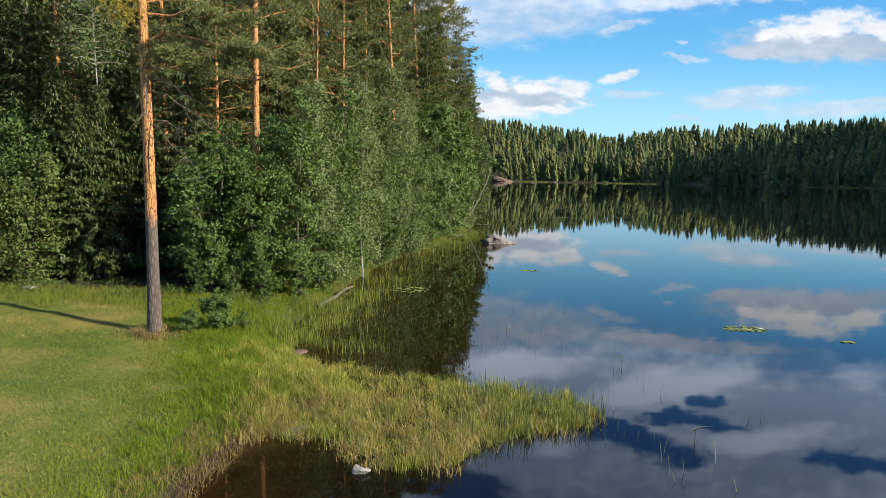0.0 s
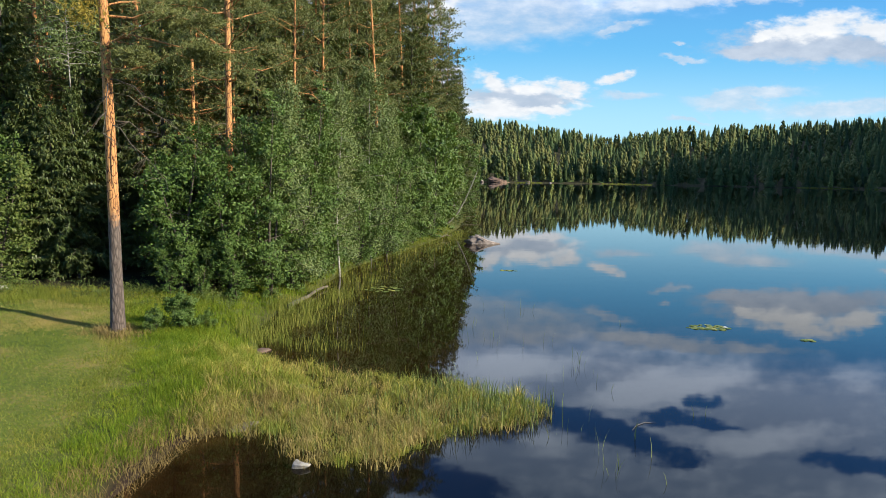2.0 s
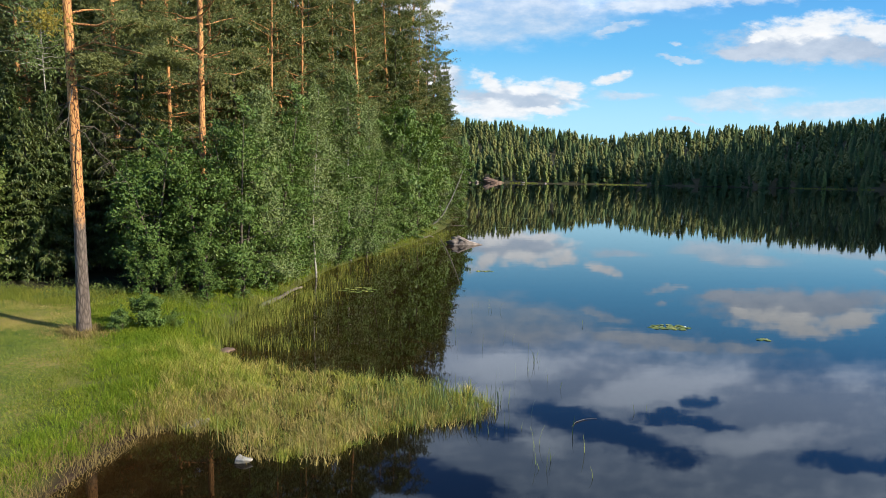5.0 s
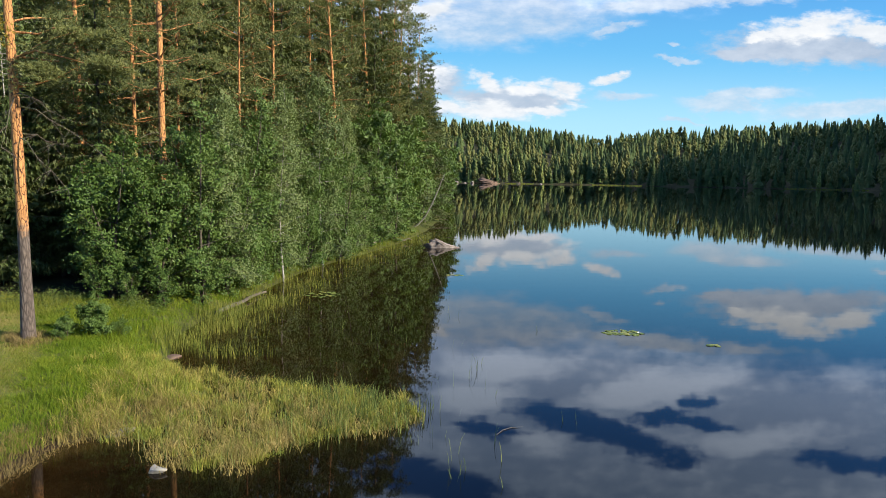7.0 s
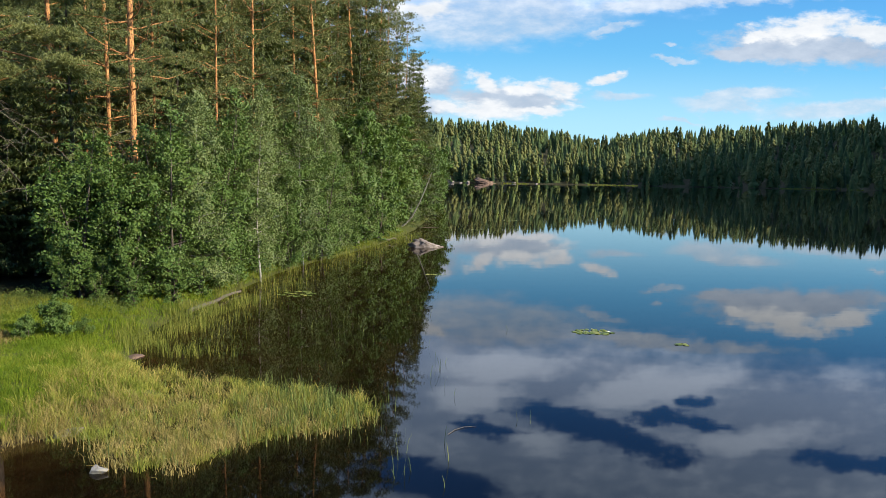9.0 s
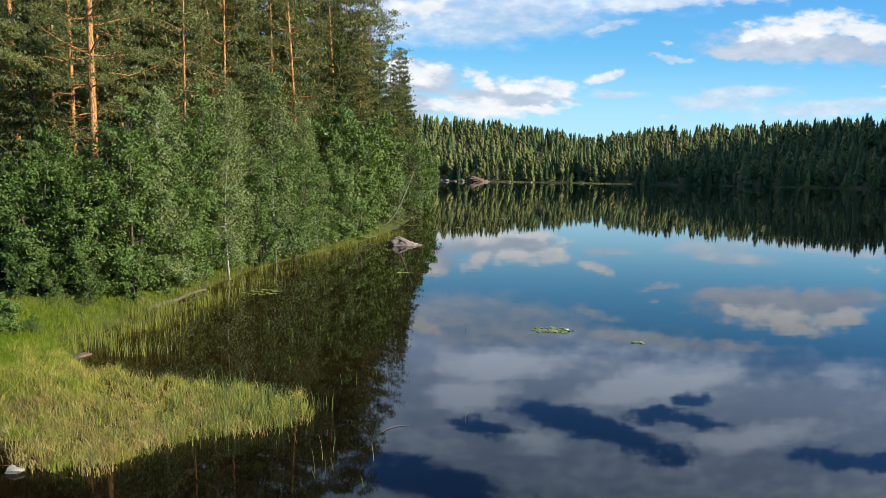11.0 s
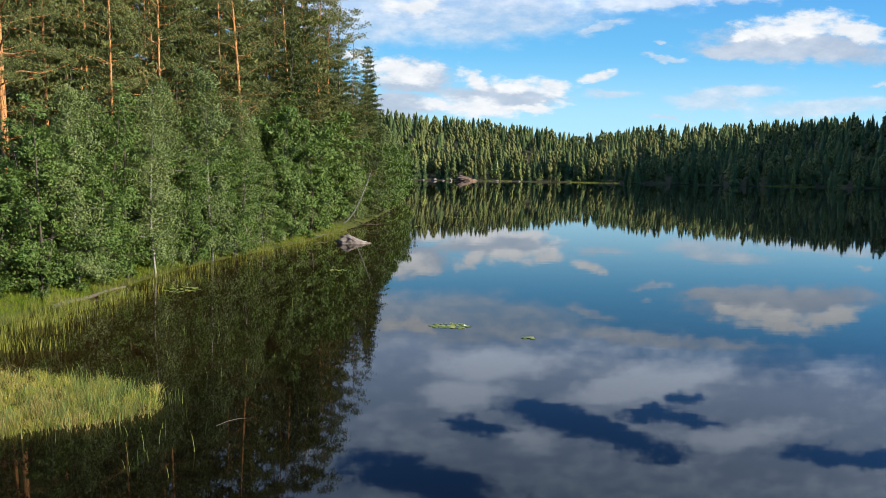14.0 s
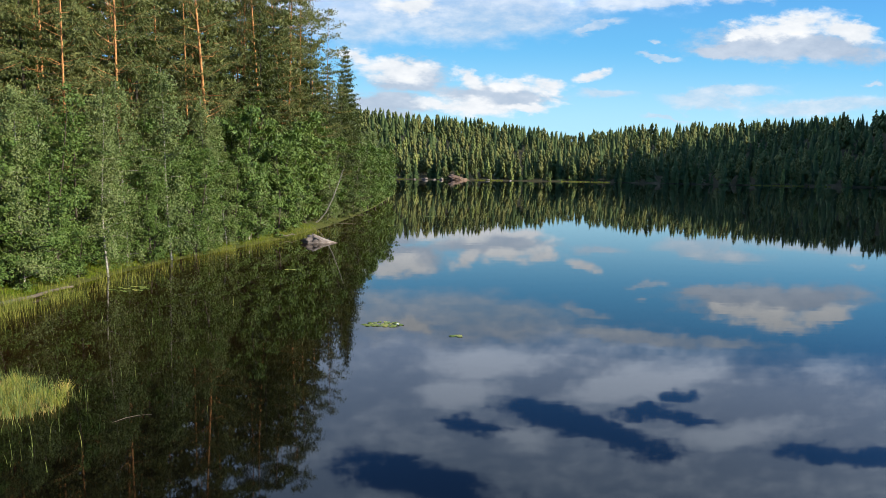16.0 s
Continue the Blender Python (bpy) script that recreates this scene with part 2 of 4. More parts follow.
def build_birch_bark(n):
    at = n.add("ShaderNodeTexCoord").outputs["Object"]
    wide = n.add("ShaderNodeMapping", {0: at, "Scale": (4.0, 4.0, 14.0)})
    band = n.noise(wide, 2.0, 4.0, 0.7)
    colour = n.ramp(band, [(0.36, (0.05, 0.045, 0.04)), (0.47, (0.36, 0.33, 0.29)), (0.75, (0.56, 0.53, 0.48))])
    return n.add("ShaderNodeBsdfPrincipled", {"Base Color": colour, "Roughness": 0.7, "Normal": bumped(n, band, 0.3)})


def build_dark_bark(n):
    at = n.add("ShaderNodeTexCoord").outputs["Object"]
    g = n.noise(at, 12.0, 5.0, 0.7)
    colour = n.ramp(g, [(0.3, (0.035, 0.028, 0.022)), (0.7, (0.15, 0.12, 0.095))])
    return n.add("ShaderNodeBsdfPrincipled", {"Base Color": colour, "Roughness": 0.9, "Normal": bumped(n, g, 0.6)})


def build_grey_wood(n):
    at = n.add("ShaderNodeTexCoord").outputs["Object"]
    g = n.noise(n.add("ShaderNodeMapping", {0: at, "Scale": (14.0, 1.5, 14.0)}), 1.5, 5.0, 0.65)
    spot = n.noise(at, 1.7, 4.0)
    colour = n.mix(n.smooth(spot, 0.5, 0.7), n.ramp(g, [(0.3, (0.07, 0.055, 0.042)), (0.7, (0.20, 0.160, 0.122))]), (0.09, 0.10, 0.04, 1))
    return n.add("ShaderNodeBsdfPrincipled", {"Base Color": colour, "Roughness": 0.85, "Normal": bumped(n, g, 0.5)})


def rock_material(name, stops, scale):
    def build(n):
        at = n.add("ShaderNodeTexCoord").outputs["Object"]
        g = n.noise(at, scale, 8.0, 0.65)
        f = n.noise(at, scale * 9, 4.0, 0.7)
        colour = n.ramp(n.math("MULTIPLY_ADD", f, 0.3, n.math("MULTIPLY", g, 0.8)), stops)
        return n.add("ShaderNodeBsdfPrincipled", {"Base Color": colour, "Roughness": 0.8, "Normal": bumped(n, n.math("ADD", g, n.math("MULTIPLY", f, 0.4)), 0.6, 0.05)})
    return material(name, build)


def build_ground(n):
    at = n.add("ShaderNodeTexCoord").outputs["Object"]
    zone = n.add("ShaderNodeAttribute", attribute_name="zone").outputs["Color"]
    part_of = n.add("ShaderNodeSeparateColor", {0: zone})
    soft, fine = n.noise(at, 0.45, 4.0), n.noise(at, 9.0, 5.0, 0.7)
    both = n.math("ADD", n.math("MULTIPLY", soft, 0.6), n.math("MULTIPLY", fine, 0.4))
    lawn = n.ramp(both, [(0.36, (0.055, 0.105, 0.013)), (0.5, (0.120, 0.150, 0.024)), (0.60, (0.27, 0.21, 0.070))])
    mud = n.ramp(both, [(0.35, (0.022, 0.013, 0.008)), (0.65, (0.070, 0.041, 0.024))])
    floor = n.ramp(both, [(0.35, (0.022, 0.020, 0.010)), (0.65, (0.075, 0.070, 0.030))])
    sward = n.ramp(both, [(0.3, (0.045, 0.066, 0.010)), (0.65, (0.130, 0.140, 0.030))])
    colour = n.mix(part_of.outputs[0], sward, lawn)
    colour = n.mix(part_of.outputs[1], colour, floor)
    colour = n.mix(part_of.outputs[2], colour, mud)
    return n.add("ShaderNodeBsdfPrincipled", {"Base Color": colour, "Roughness": 0.95, "Specular IOR Level": 0.2, "Normal": bumped(n, fine, 0.6, 0.05)})


def build_water(n):
    at = n.add("ShaderNodeTexCoord").outputs["Object"]
    long = n.add("ShaderNodeMapping", {0: at, "Scale": (0.35, 1.0, 1.0)})
    swell = n.noise(long, 0.9, 2.0, 0.5)
    calm = n.smooth(n.noise(at, 0.035, 3.0), 0.42, 0.62)
    ripple = n.noise(long, 4.0, 2.0, 0.5)
    h = n.math("ADD", swell, n.math("MULTIPLY", n.math("MULTIPLY", ripple, calm), 0.25))
    silt = n.noise(at, 1.4, 5.0, 0.65)
    shoal = n.add("ShaderNodeAttribute", attribute_name="shoal").outputs["Fac"]
    bottom = n.ramp(silt, [(0.3, (0.016, 0.0075, 0.002)), (0.7, (0.045, 0.023, 0.007))])
    colour = n.mix(shoal, (0.0018, 0.0015, 0.0010, 1), bottom)
    return n.add("ShaderNodeBsdfPrincipled", {"Base Color": colour, "Roughness": 0.025, "IOR": 1.375, "Specular IOR Level": 0.5, "Specular Tint": (0.60, 0.85, 1.0, 1), "Normal": bumped(n, h, 0.10, 0.012)})


def build_far_leaf(n):
    tone = n.add("ShaderNodeAttribute", attribute_name="tone").outputs["Fac"]
    one = n.add("ShaderNodeNewGeometry").outputs["Random Per Island"]
    f = n.math("MULTIPLY_ADD", one, 0.10, n.math("MULTIPLY", tone, 0.90), clamp=True)
    colour = n.ramp(f, [(0.0, (0.034, 0.066, 0.024)), (0.35, (0.090, 0.135, 0.042)), (0.6, (0.200, 0.200, 0.066)), (0.85, (0.230, 0.290, 0.080)), (1.0, (0.340, 0.360, 0.130))])
    body = n.add("ShaderNodeBsdfPrincipled", {"Base Color": colour, "Roughness": 0.7, "Specular IOR Level": 0.2})
    return n.add("ShaderNodeMixShader", {0: 0.15, 1: body, 2: n.add("ShaderNodeBsdfTranslucent", {0: colour})})


def build_pad(n):
    one = n.add("ShaderNodeObjectInfo").outputs["Random"]
    colour = n.ramp(one, [(0.0, (0.09, 0.15, 0.03)), (0.6, (0.20, 0.24, 0.05)), (1.0, (0.34, 0.33, 0.08))])
    return n.add("ShaderNodeBsdfPrincipled", {"Base Color": colour, "Roughness": 0.55, "Specular IOR Level": 0.2})


def build_petal(n):
    return n.add("ShaderNodeBsdfPrincipled", {"Base Color": (0.82, 0.82, 0.78, 1), "Roughness": 0.5})


BARK_PINE = material("pine_bark", build_pine_bark)
BARK_BIRCH = material("birch_bark", build_birch_bark)
BARK_DARK = material("dark_bark", build_dark_bark)
WOOD_GREY = material("weathered_wood", build_grey_wood)
STONE_PALE = rock_material("pale_stone", [(0.3, (0.16, 0.14, 0.115)), (0.55, (0.38, 0.35, 0.30)), (0.8, (0.54, 0.50, 0.44))], 7.0)
STONE_LAKE = rock_material("lake_rock", [(0.32, (0.06, 0.048, 0.042)), (0.50, (0.20, 0.160, 0.138)), (0.72, (0.44, 0.37, 0.33))], 2.2)
STONE_RED = rock_material("red_shore_rock", [(0.3, (0.06, 0.038, 0.028)), (0.55, (0.17, 0.105, 0.075)), (0.8, (0.28, 0.19, 0.145))], 0.5)
GROUND = material("ground_cover", build_ground)
WATER = material("lake_water", build_water)
FAR_LEAF = material("far_foliage", build_far_leaf)
PAD = material("lily_pad", build_pad)
PETAL = material("lily_petal", build_petal)


# ---- mesh tools ----
def mesh_of(name, verts, faces, mat, smooth=False, tone=None):
    """A mesh from an array of corners and arrays of faces with the same number of sides each."""
    me = bpy.data.meshes.new(name)
    verts = np.asarray(verts, np.float32)
    faces = [np.asarray(f, np.int32) for f in faces if len(f)]
    loops = np.concatenate([f.ravel() for f in faces])
    sizes = np.concatenate([np.full(len(f), f.shape[1], np.int32) for f in faces])
    me.vertices.add(len(verts)), me.loops.add(len(loops)), me.polygons.add(len(sizes))
    me.vertices.foreach_set("co", verts.ravel())
    me.loops.foreach_set("vertex_index", loops)
    me.polygons.foreach_set("loop_start", np.concatenate([[0], np.cumsum(sizes)[:-1]]).astype(np.int32))
    me.polygons.foreach_set("use_smooth", np.full(len(sizes), smooth, bool))
    me.update(calc_edges=True)
    if tone is not None:
        me.attributes.new("tone", "FLOAT", "POINT").data.foreach_set("value", np.asarray(tone, np.float32))
    me.materials.append(mat)
    return me


def part(name, mesh, parent, label=""):
    ob = new(name, mesh)
    ob.parent = parent
    return tagged(ob, label)


class Soup:
    """Gathers corners and faces."""

    def __init__(self):
        self.v, self.q, self.t, self.n = [], [], [], 0

    def put(self, v, quads=None, tris=None):
        if quads is not None and len(quads):
            self.q.append(np.asarray(quads) + self.n)
        if tris is not None and len(tris):
            self.t.append(np.asarray(tris) + self.n)
        self.v.append(np.asarray(v, float).reshape(-1, 3))
        self.n += len(self.v[-1])

    def mesh(self, name, mat, smooth=False, tone=None):
        faces = []
        if self.q:
            faces.append(np.concatenate(self.q))
        if self.t:
            faces.append(np.concatenate(self.t))
        return mesh_of(name, np.concatenate(self.v), faces, mat, smooth, tone)


def tube(soup, points, radii, sides=5):
    """A tapered round tube along a line of points."""
    p = np.asarray(points, float)
    d = np.gradient(p, axis=0)
    d /= np.linalg.norm(d, axis=1)[:, None] + 1e-9
    ref = np.array([0.31, 0.95, 0.05]) if abs(d[0][2]) > 0.7 else np.array([0.05, 0.1, 0.99])
    a = np.cross(d, ref)
    a /= np.linalg.norm(a, axis=1)[:, None] + 1e-9
    b = np.cross(d, a)
    w = np.linspace(0, 2 * np.pi, sides, endpoint=False)
    ring = np.cos(w)[None, :, None] * a[:, None] + np.sin(w)[None, :, None] * b[:, None]
    v = p[:, None] + ring * np.asarray(radii, float)[:, None, None]
    i = np.arange(len(p) - 1)[:, None] * sides
    j = np.arange(sides)[None]
    k = (j + 1) % sides
    soup.put(v, np.stack([i + j, i + k, i + sides + k, i + sides + j], -1).reshape(-1, 4))


def unit(v):
    return v / (np.linalg.norm(v, axis=-1, keepdims=True) + 1e-9)


def leaves(soup, rng, at, size, slim=0.62, up=0.35, out=None, face=None):
    """A four-cornered folded leaf at each place; face: where the upper sides tend to look."""
    n = len(at)
    a = rng.normal(size=(n, 3))
    a[:, 2] -= 0.3
    if out is not None:
        a += out
    a = unit(a)
    nor = rng.normal(size=(n, 3))
    nor[:, 2] += up * 3
    if face is not None:
        nor = nor * 0.75 + face
    b = unit(np.cross(a, nor))
    s = size * rng.uniform(0.65, 1.35, (n, 1))
    fold = np.cross(a, b) * s * 0.10
    v = np.stack([at - a * s * 0.5, at + b * s * 0.5 * slim + fold, at + a * s * 0.55, at - b * s * 0.5 * slim + fold], 1)
    i = np.arange(n)[:, None] * 4
    soup.put(v, i + np.arange(4)[None])


def needles(soup, rng, at, out, count, length, width):
    """Tufts: some narrow triangles fanning out of each place."""
    n = len(at)
    c = np.repeat(at, count, 0)
    d = unit(rng.normal(size=(n * count, 3)) * 0.75 + np.repeat(out, count, 0) * 0.6 + np.array([0, 0, 0.25]))
    s = unit(np.cross(d, rng.normal(size=d.shape)))
    ln = length * rng.uniform(0.6, 1.3, (n * count, 1))
    v = np.stack([c - s * width * 0.5, c + s * width * 0.5, c + d * ln], 1)
    soup.put(v, tris=np.arange(n * count * 3).reshape(-1, 3))


# ---- trees ----
def limb_line(rng, start, azimuth, rise, length, bend, steps=5):
    """A bent line for a branch."""
    s = np.linspace(0, 1, steps)[:, None]
    flat = np.array([math.cos(azimuth), math.sin(azimuth), 0.0])
    side = np.array([-flat[1], flat[0], 0.0]) * rng.normal() * 0.12
    line = start + flat * length * s * math.cos(rise) + np.array([0, 0, 1.0]) * (length * s * math.sin(rise) + bend * length * s ** 2) + side * length * s ** 2
    wob = rng.normal(size=(steps, 3)) * 0.03 * length
    wob[0] = 0
    return line + wob


def thing(name, label, category, group=""):
    return tagged(new(name), label, category, group)


def stem_line(rng, h, lean, sway, steps=12):
    s = np.linspace(0, 1, steps)
    bx, by = rng.normal(size=2) * sway
    return np.stack([lean[0] * s * h + bx * np.sin(s * 5), lean[1] * s * h + by * np.sin(s * 4 + 1), s * h], 1)


def at_height(line, z):
    return np.array([np.interp(z, line[:, 2], line[:, k]) for k in range(3)])


def pine_tree(seed, h=19.0, r=0.19, base=7.0, spread=2.6, clumps=4, tufts=20, dead=9, lean=(0, 0), old=0, limbs=44, tuft=(6, 0.15, 0.024), sides=4, one_side=False, pad=0.19):
    rng = np.random.default_rng(seed)
    tree = thing("pine_tree", "tall Scots pine with orange upper bark and grey-brown foot", "pine tree", "trees on the bank")
    wood, green, yellow = Soup(), Soup(), Soup()
    line = stem_line(rng, h, lean, 0.10)
    rad = r * np.interp(line[:, 2] / h, [0, 0.015, 0.05, 0.5, 1], [1.25, 1.1, 1.0, 0.68, 0.10])
    line = np.vstack([[line[0] - [0, 0, 0.25]], line])
    tube(wood, line, np.concatenate([[rad[0] * 1.15], rad]), 10)
    for k in range(dead):
        z = rng.uniform(base * (0.84 if one_side else 0.55), base * 1.12)
        ln = limb_line(rng, at_height(line, z), rng.uniform(-1.2, 1.2) if one_side else rng.uniform(0, 6.28), rng.uniform(-0.35, 0.2), rng.uniform(0.8, 2.0), rng.uniform(-0.5, -0.1))
        bare = Soup()
        tube(bare, ln, np.linspace(0.018, 0.005, 5), 4)
        for j in (2, 3, 4) * (4 if one_side else 1):
            tw = limb_line(rng, ln[j], rng.uniform(0, 6.28), rng.uniform(-0.9, 0.2), rng.uniform(0.3, 0.7), -0.3, 3)
            tube(bare, tw, np.linspace(0.008, 0.003, 3), 3)
        part("dead_branch", bare.mesh("pine_dead_branch", WOOD_GREY, True), tree, "bare grey dead branch")
    whorls = limbs // 5
    for k in range(whorls * 5):                        # limbs stand in whorls and carry flat pads of needles
        w = k // 5
        f = (w + 0.5 + rng.normal() * 0.16) / whorls
        f = min(max(f, 0.0), 1.0)
        z = base + (h - base) * f ** 1.25
        reach = spread * np.interp(f, [0, 0.15, 0.5, 0.85, 1], [0.8, 1.0, 0.9, 0.6, 0.2]) * rng.uniform(0.6, 1.2)
        az = w * 0.8 + (k % 5) * 1.257 + rng.normal() * 0.35
        if one_side and z < 9.2:
            if k % 3:
                continue
            az = rng.uniform(-0.45, 1.2)
        ln = limb_line(rng, at_height(line, min(z, h - 0.1)), az, rng.uniform(-0.15, 0.25) + f * 0.4, reach, rng.uniform(0.0, 0.25))
        tube(wood, ln, np.linspace(0.040 * (1.1 - f), 0.007, 5), sides)
        out = np.array([math.cos(az), math.sin(az), 0.15])
        side = np.array([-out[1], out[0], 0.0])
        for c in range(clumps):
            s = 1.0 - c * 0.55 / clumps - rng.uniform(0, 0.10)
            j = int(s * 4 * 0.999)
            swing = (-1) ** c * rng.uniform(0.05, 0.32) * reach * (1.15 - s) * 2.0
            mid = ln[j] + (ln[min(j + 1, 4)] - ln[j]) * (s * 4 - j) + side * swing + np.array([0, 0, rng.normal() * 0.07])
            wide = rng.uniform(0.75, 1.35) * pad
            at = mid + rng.normal(size=(tufts, 3)) * np.array([wide, wide, wide * 0.34])
            needles(green, rng, at, unit((at - mid) * np.array([1, 1, 1.6]) + np.array([0, 0, 0.5 * wide]) + out * 0.08), *tuft)
    if one_side:                                       # boughs reaching out over the grass
        for z, az, reach in ((8.2, -0.05, 2.5), (7.5, 0.0, 3.0), (7.4, -0.25, 1.15)):
            ln = limb_line(rng, at_height(line, z), az, 0.02, reach, -0.12)
            tube(wood, ln, np.linspace(0.036, 0.008, 5), 5)
            for c in range(7):
                mid = ln[4] - (ln[4] - ln[2]) * rng.uniform(0, 0.7) + rng.normal(size=3) * np.array([0.12, 0.30, 0.08])
                at = mid + rng.normal(size=(95, 3)) * np.array([0.18, 0.18, 0.065])
                needles(green, rng, at, unit((at - mid) * np.array([1, 1, 1.6]) + np.array([0, 0, 0.1])), *tuft)
    part("trunk", wood.mesh("pine_trunk", BARK_PINE, True), tree, "flaking orange and grey pine bark")
    part("crown", green.mesh("pine_crown", NEEDLE_PINE), tree, "open tufted crown of long needles")
    if old:
        at = np.array([-0.36, -0.30, 8.15]) + rng.normal(size=(150, 3)) * np.array([0.24, 0.18, 0.16])
        needles(yellow, rng, at, unit(at - np.array([0, 0, 8.2])), *tuft)
        part("yellowed_twig", yellow.mesh("pine_yellow", NEEDLE_OLD), tree, "yellowed needles low on the trunk")
    return tree


def spruce_tree(seed, h=17.0, r=0.15, base=0.6, wide=0.19, levels=34, fine=1.0, boughs=True):
    rng = np.random.default_rng(seed)
    tree = thing("spruce_tree", "dark green spruce with drooping branches down to the ground", "spruce tree", "trees on the bank")
    wood, green = Soup(), Soup()
    line = stem_line(rng, h, (0, 0), 0.05)
    tube(wood, np.vstack([[line[0] - [0, 0, 0.2]], line]), np.concatenate([[r * 1.2], r * np.linspace(1, 0.06, 12)]), 7)
    for k in range(levels):
        f = k / (levels - 1)
        z = base + (h - 0.25 - base) * f
        reach = wide * (h - z) * rng.uniform(0.8, 1.15) + 0.18
        reach *= np.interp(f, [0, 0.12, 1], [0.75, 1, 1])
        count = 8 if f < 0.7 else 6
        for b in range(count):
            az = 6.283 * (b + rng.uniform(-0.3, 0.3)) / count + k * 0.7
            L = reach * rng.uniform(0.65, 1.2)
            ln = limb_line(rng, at_height(line, z), az, np.interp(f, [0, 0.6, 1], [-0.35, -0.1, 0.6]) + rng.normal() * 0.1, L, 0.12)
            if boughs and L > 1.3:
                tube(wood, ln, np.linspace(0.022, 0.005, 5), 3)
            m = int((4 + L * 7) * fine)
            s = rng.uniform(0.12, 1.05, m)
            at = np.stack([np.interp(s * 4, np.arange(5), ln[:, c]) for c in range(3)], 1)
            out = np.array([math.cos(az), math.sin(az), -0.25])
            side = np.array([-out[1], out[0], 0]) * rng.choice([-1, 1], (m, 1)) * 0.8
            d = unit(out + side + rng.normal(size=(m, 3)) * 0.25)
            sz = (0.20 + 0.22 * (1 - s[:, None])) * min(1.0, 0.45 + L * 0.5) * rng.uniform(0.7, 1.4, (m, 1)) / fine ** 0.5
            w = unit(np.cross(d, np.array([0, 0, 1.0]))) * 0.055 * sz / 0.3
            tip = at + d * sz * 1.5 - np.array([0, 0, 0.28]) * sz
            green.put(np.stack([at, at + d * sz * 0.6 + w * 1.3, tip, at + d * sz * 0.6 - w * 1.3], 1), np.arange(m * 4).reshape(-1, 4))
            hang = at + rng.normal(size=(m, 3)) * 0.05
            green.put(np.stack([hang - w * 0.8, hang + w * 0.8, hang + d * sz * 0.3 - np.array([0, 0, 0.9]) * sz], 1), tris=np.arange(m * 3).reshape(-1, 3))
    part("trunk", wood.mesh("spruce_trunk", BARK_DARK, True), tree)
    part("crown", green.mesh("spruce_crown", NEEDLE_SPRUCE), tree, "dense drooping sprays of dark needles")
    return tree


def broadleaf(name, label, category, seed, h, r, wide, bark, leaf, count, size, low=0.12, lean=(0, 0), limbs=46, droop=0.0, stems=1, tight=0.095, group="trees on the bank"):
    rng = np.random.default_rng(seed)
    tree = thing(name, label, category, group)
    wood, green = Soup(), Soup()
    per = max(1, count // (limbs * 6))
    for st in range(stems):
        le = lean if stems == 1 else (lean[0] + 0.16 * math.cos(st * 2.3 + seed), lean[1] + 0.16 * math.sin(st * 2.3 + seed))
        hh = h * (1.0 if st == 0 else rng.uniform(0.7, 0.95))
        line = stem_line(rng, hh, le, 0.04 * h ** 0.5)
        tube(wood, np.vstack([[line[0] - [0, 0, 0.2]], line]), np.concatenate([[r * 1.2], r * np.linspace(1, 0.08, 12)]), 7)
        for k in range(limbs // stems):
            f = (k + rng.uniform(0, 1)) / (limbs // stems)
            z = hh * (low + (0.97 - low) * f)
            reach = wide * np.interp(f, [0, 0.25, 0.6, 1], [0.75, 1, 0.8, 0.16]) * rng.uniform(0.55, 1.15)
            az = k * 2.4 + rng.normal() * 0.5
            ln = limb_line(rng, at_height(line, z), az, rng.uniform(0.15, 0.75) - droop * 0.4, reach, -droop * rng.uniform(0.3, 0.7) + 0.05)
            tube(wood, ln, np.linspace(0.3 * r * (1.15 - f), 0.006, 5), 4)
            for c in range(6):
                s = rng.uniform(0.35, 1.05) * 4
                mid = np.array([np.interp(s, np.arange(5), ln[:, m]) for m in range(3)]) + rng.normal(size=3) * 0.10 * wide
                spray = tight * wide * rng.uniform(0.6, 1.5)
                at = mid + rng.normal(size=(per, 3)) * np.array([spray, spray, spray * (0.7 + droop)])
                at[:, 2] = np.maximum(at[:, 2], 0.05)
                face = np.array([math.cos(az) * 1.3, math.sin(az) * 1.3, 0.5])
                leaves(green, rng, at, size, out=np.array([0, 0, -droop * 1.2]), face=face)
    part("trunk", wood.mesh(name + "_wood", bark, True), tree, "white birch bark with dark bands" if bark is BARK_BIRCH else "")
    part("crown", green.mesh(name + "_leaves", leaf), tree)
    return tree


# ---- lake outline and ground ----
SHORE = [(-6, -15), (-5, 0), (-4.4, 6), (-3.9, 9.5), (-3.7, 11.3), (-3.0, 12.3), (-1.6, 13.2), (-1.9, 14.6), (-3.6, 16.6), (-4.7, 19.5), (-4.7, 22.5),
         (-4.2, 25), (-4.1, 28.5), (-3.6, 33), (-2.4, 38), (-0.8, 43), (0.6, 48), (1.7, 54), (2.7, 60), (3.7, 72), (4.8, 92), (5.4, 120),
         (0, 150), (-20, 200), (-45, 260), (-50, 330), (0, 362), (45, 370), (95, 372), (145, 358), (195, 345), (240, 330), (285, 300), (300, 220),
         (270, 120), (200, 20), (110, -50), (30, -60), (0, -40)]


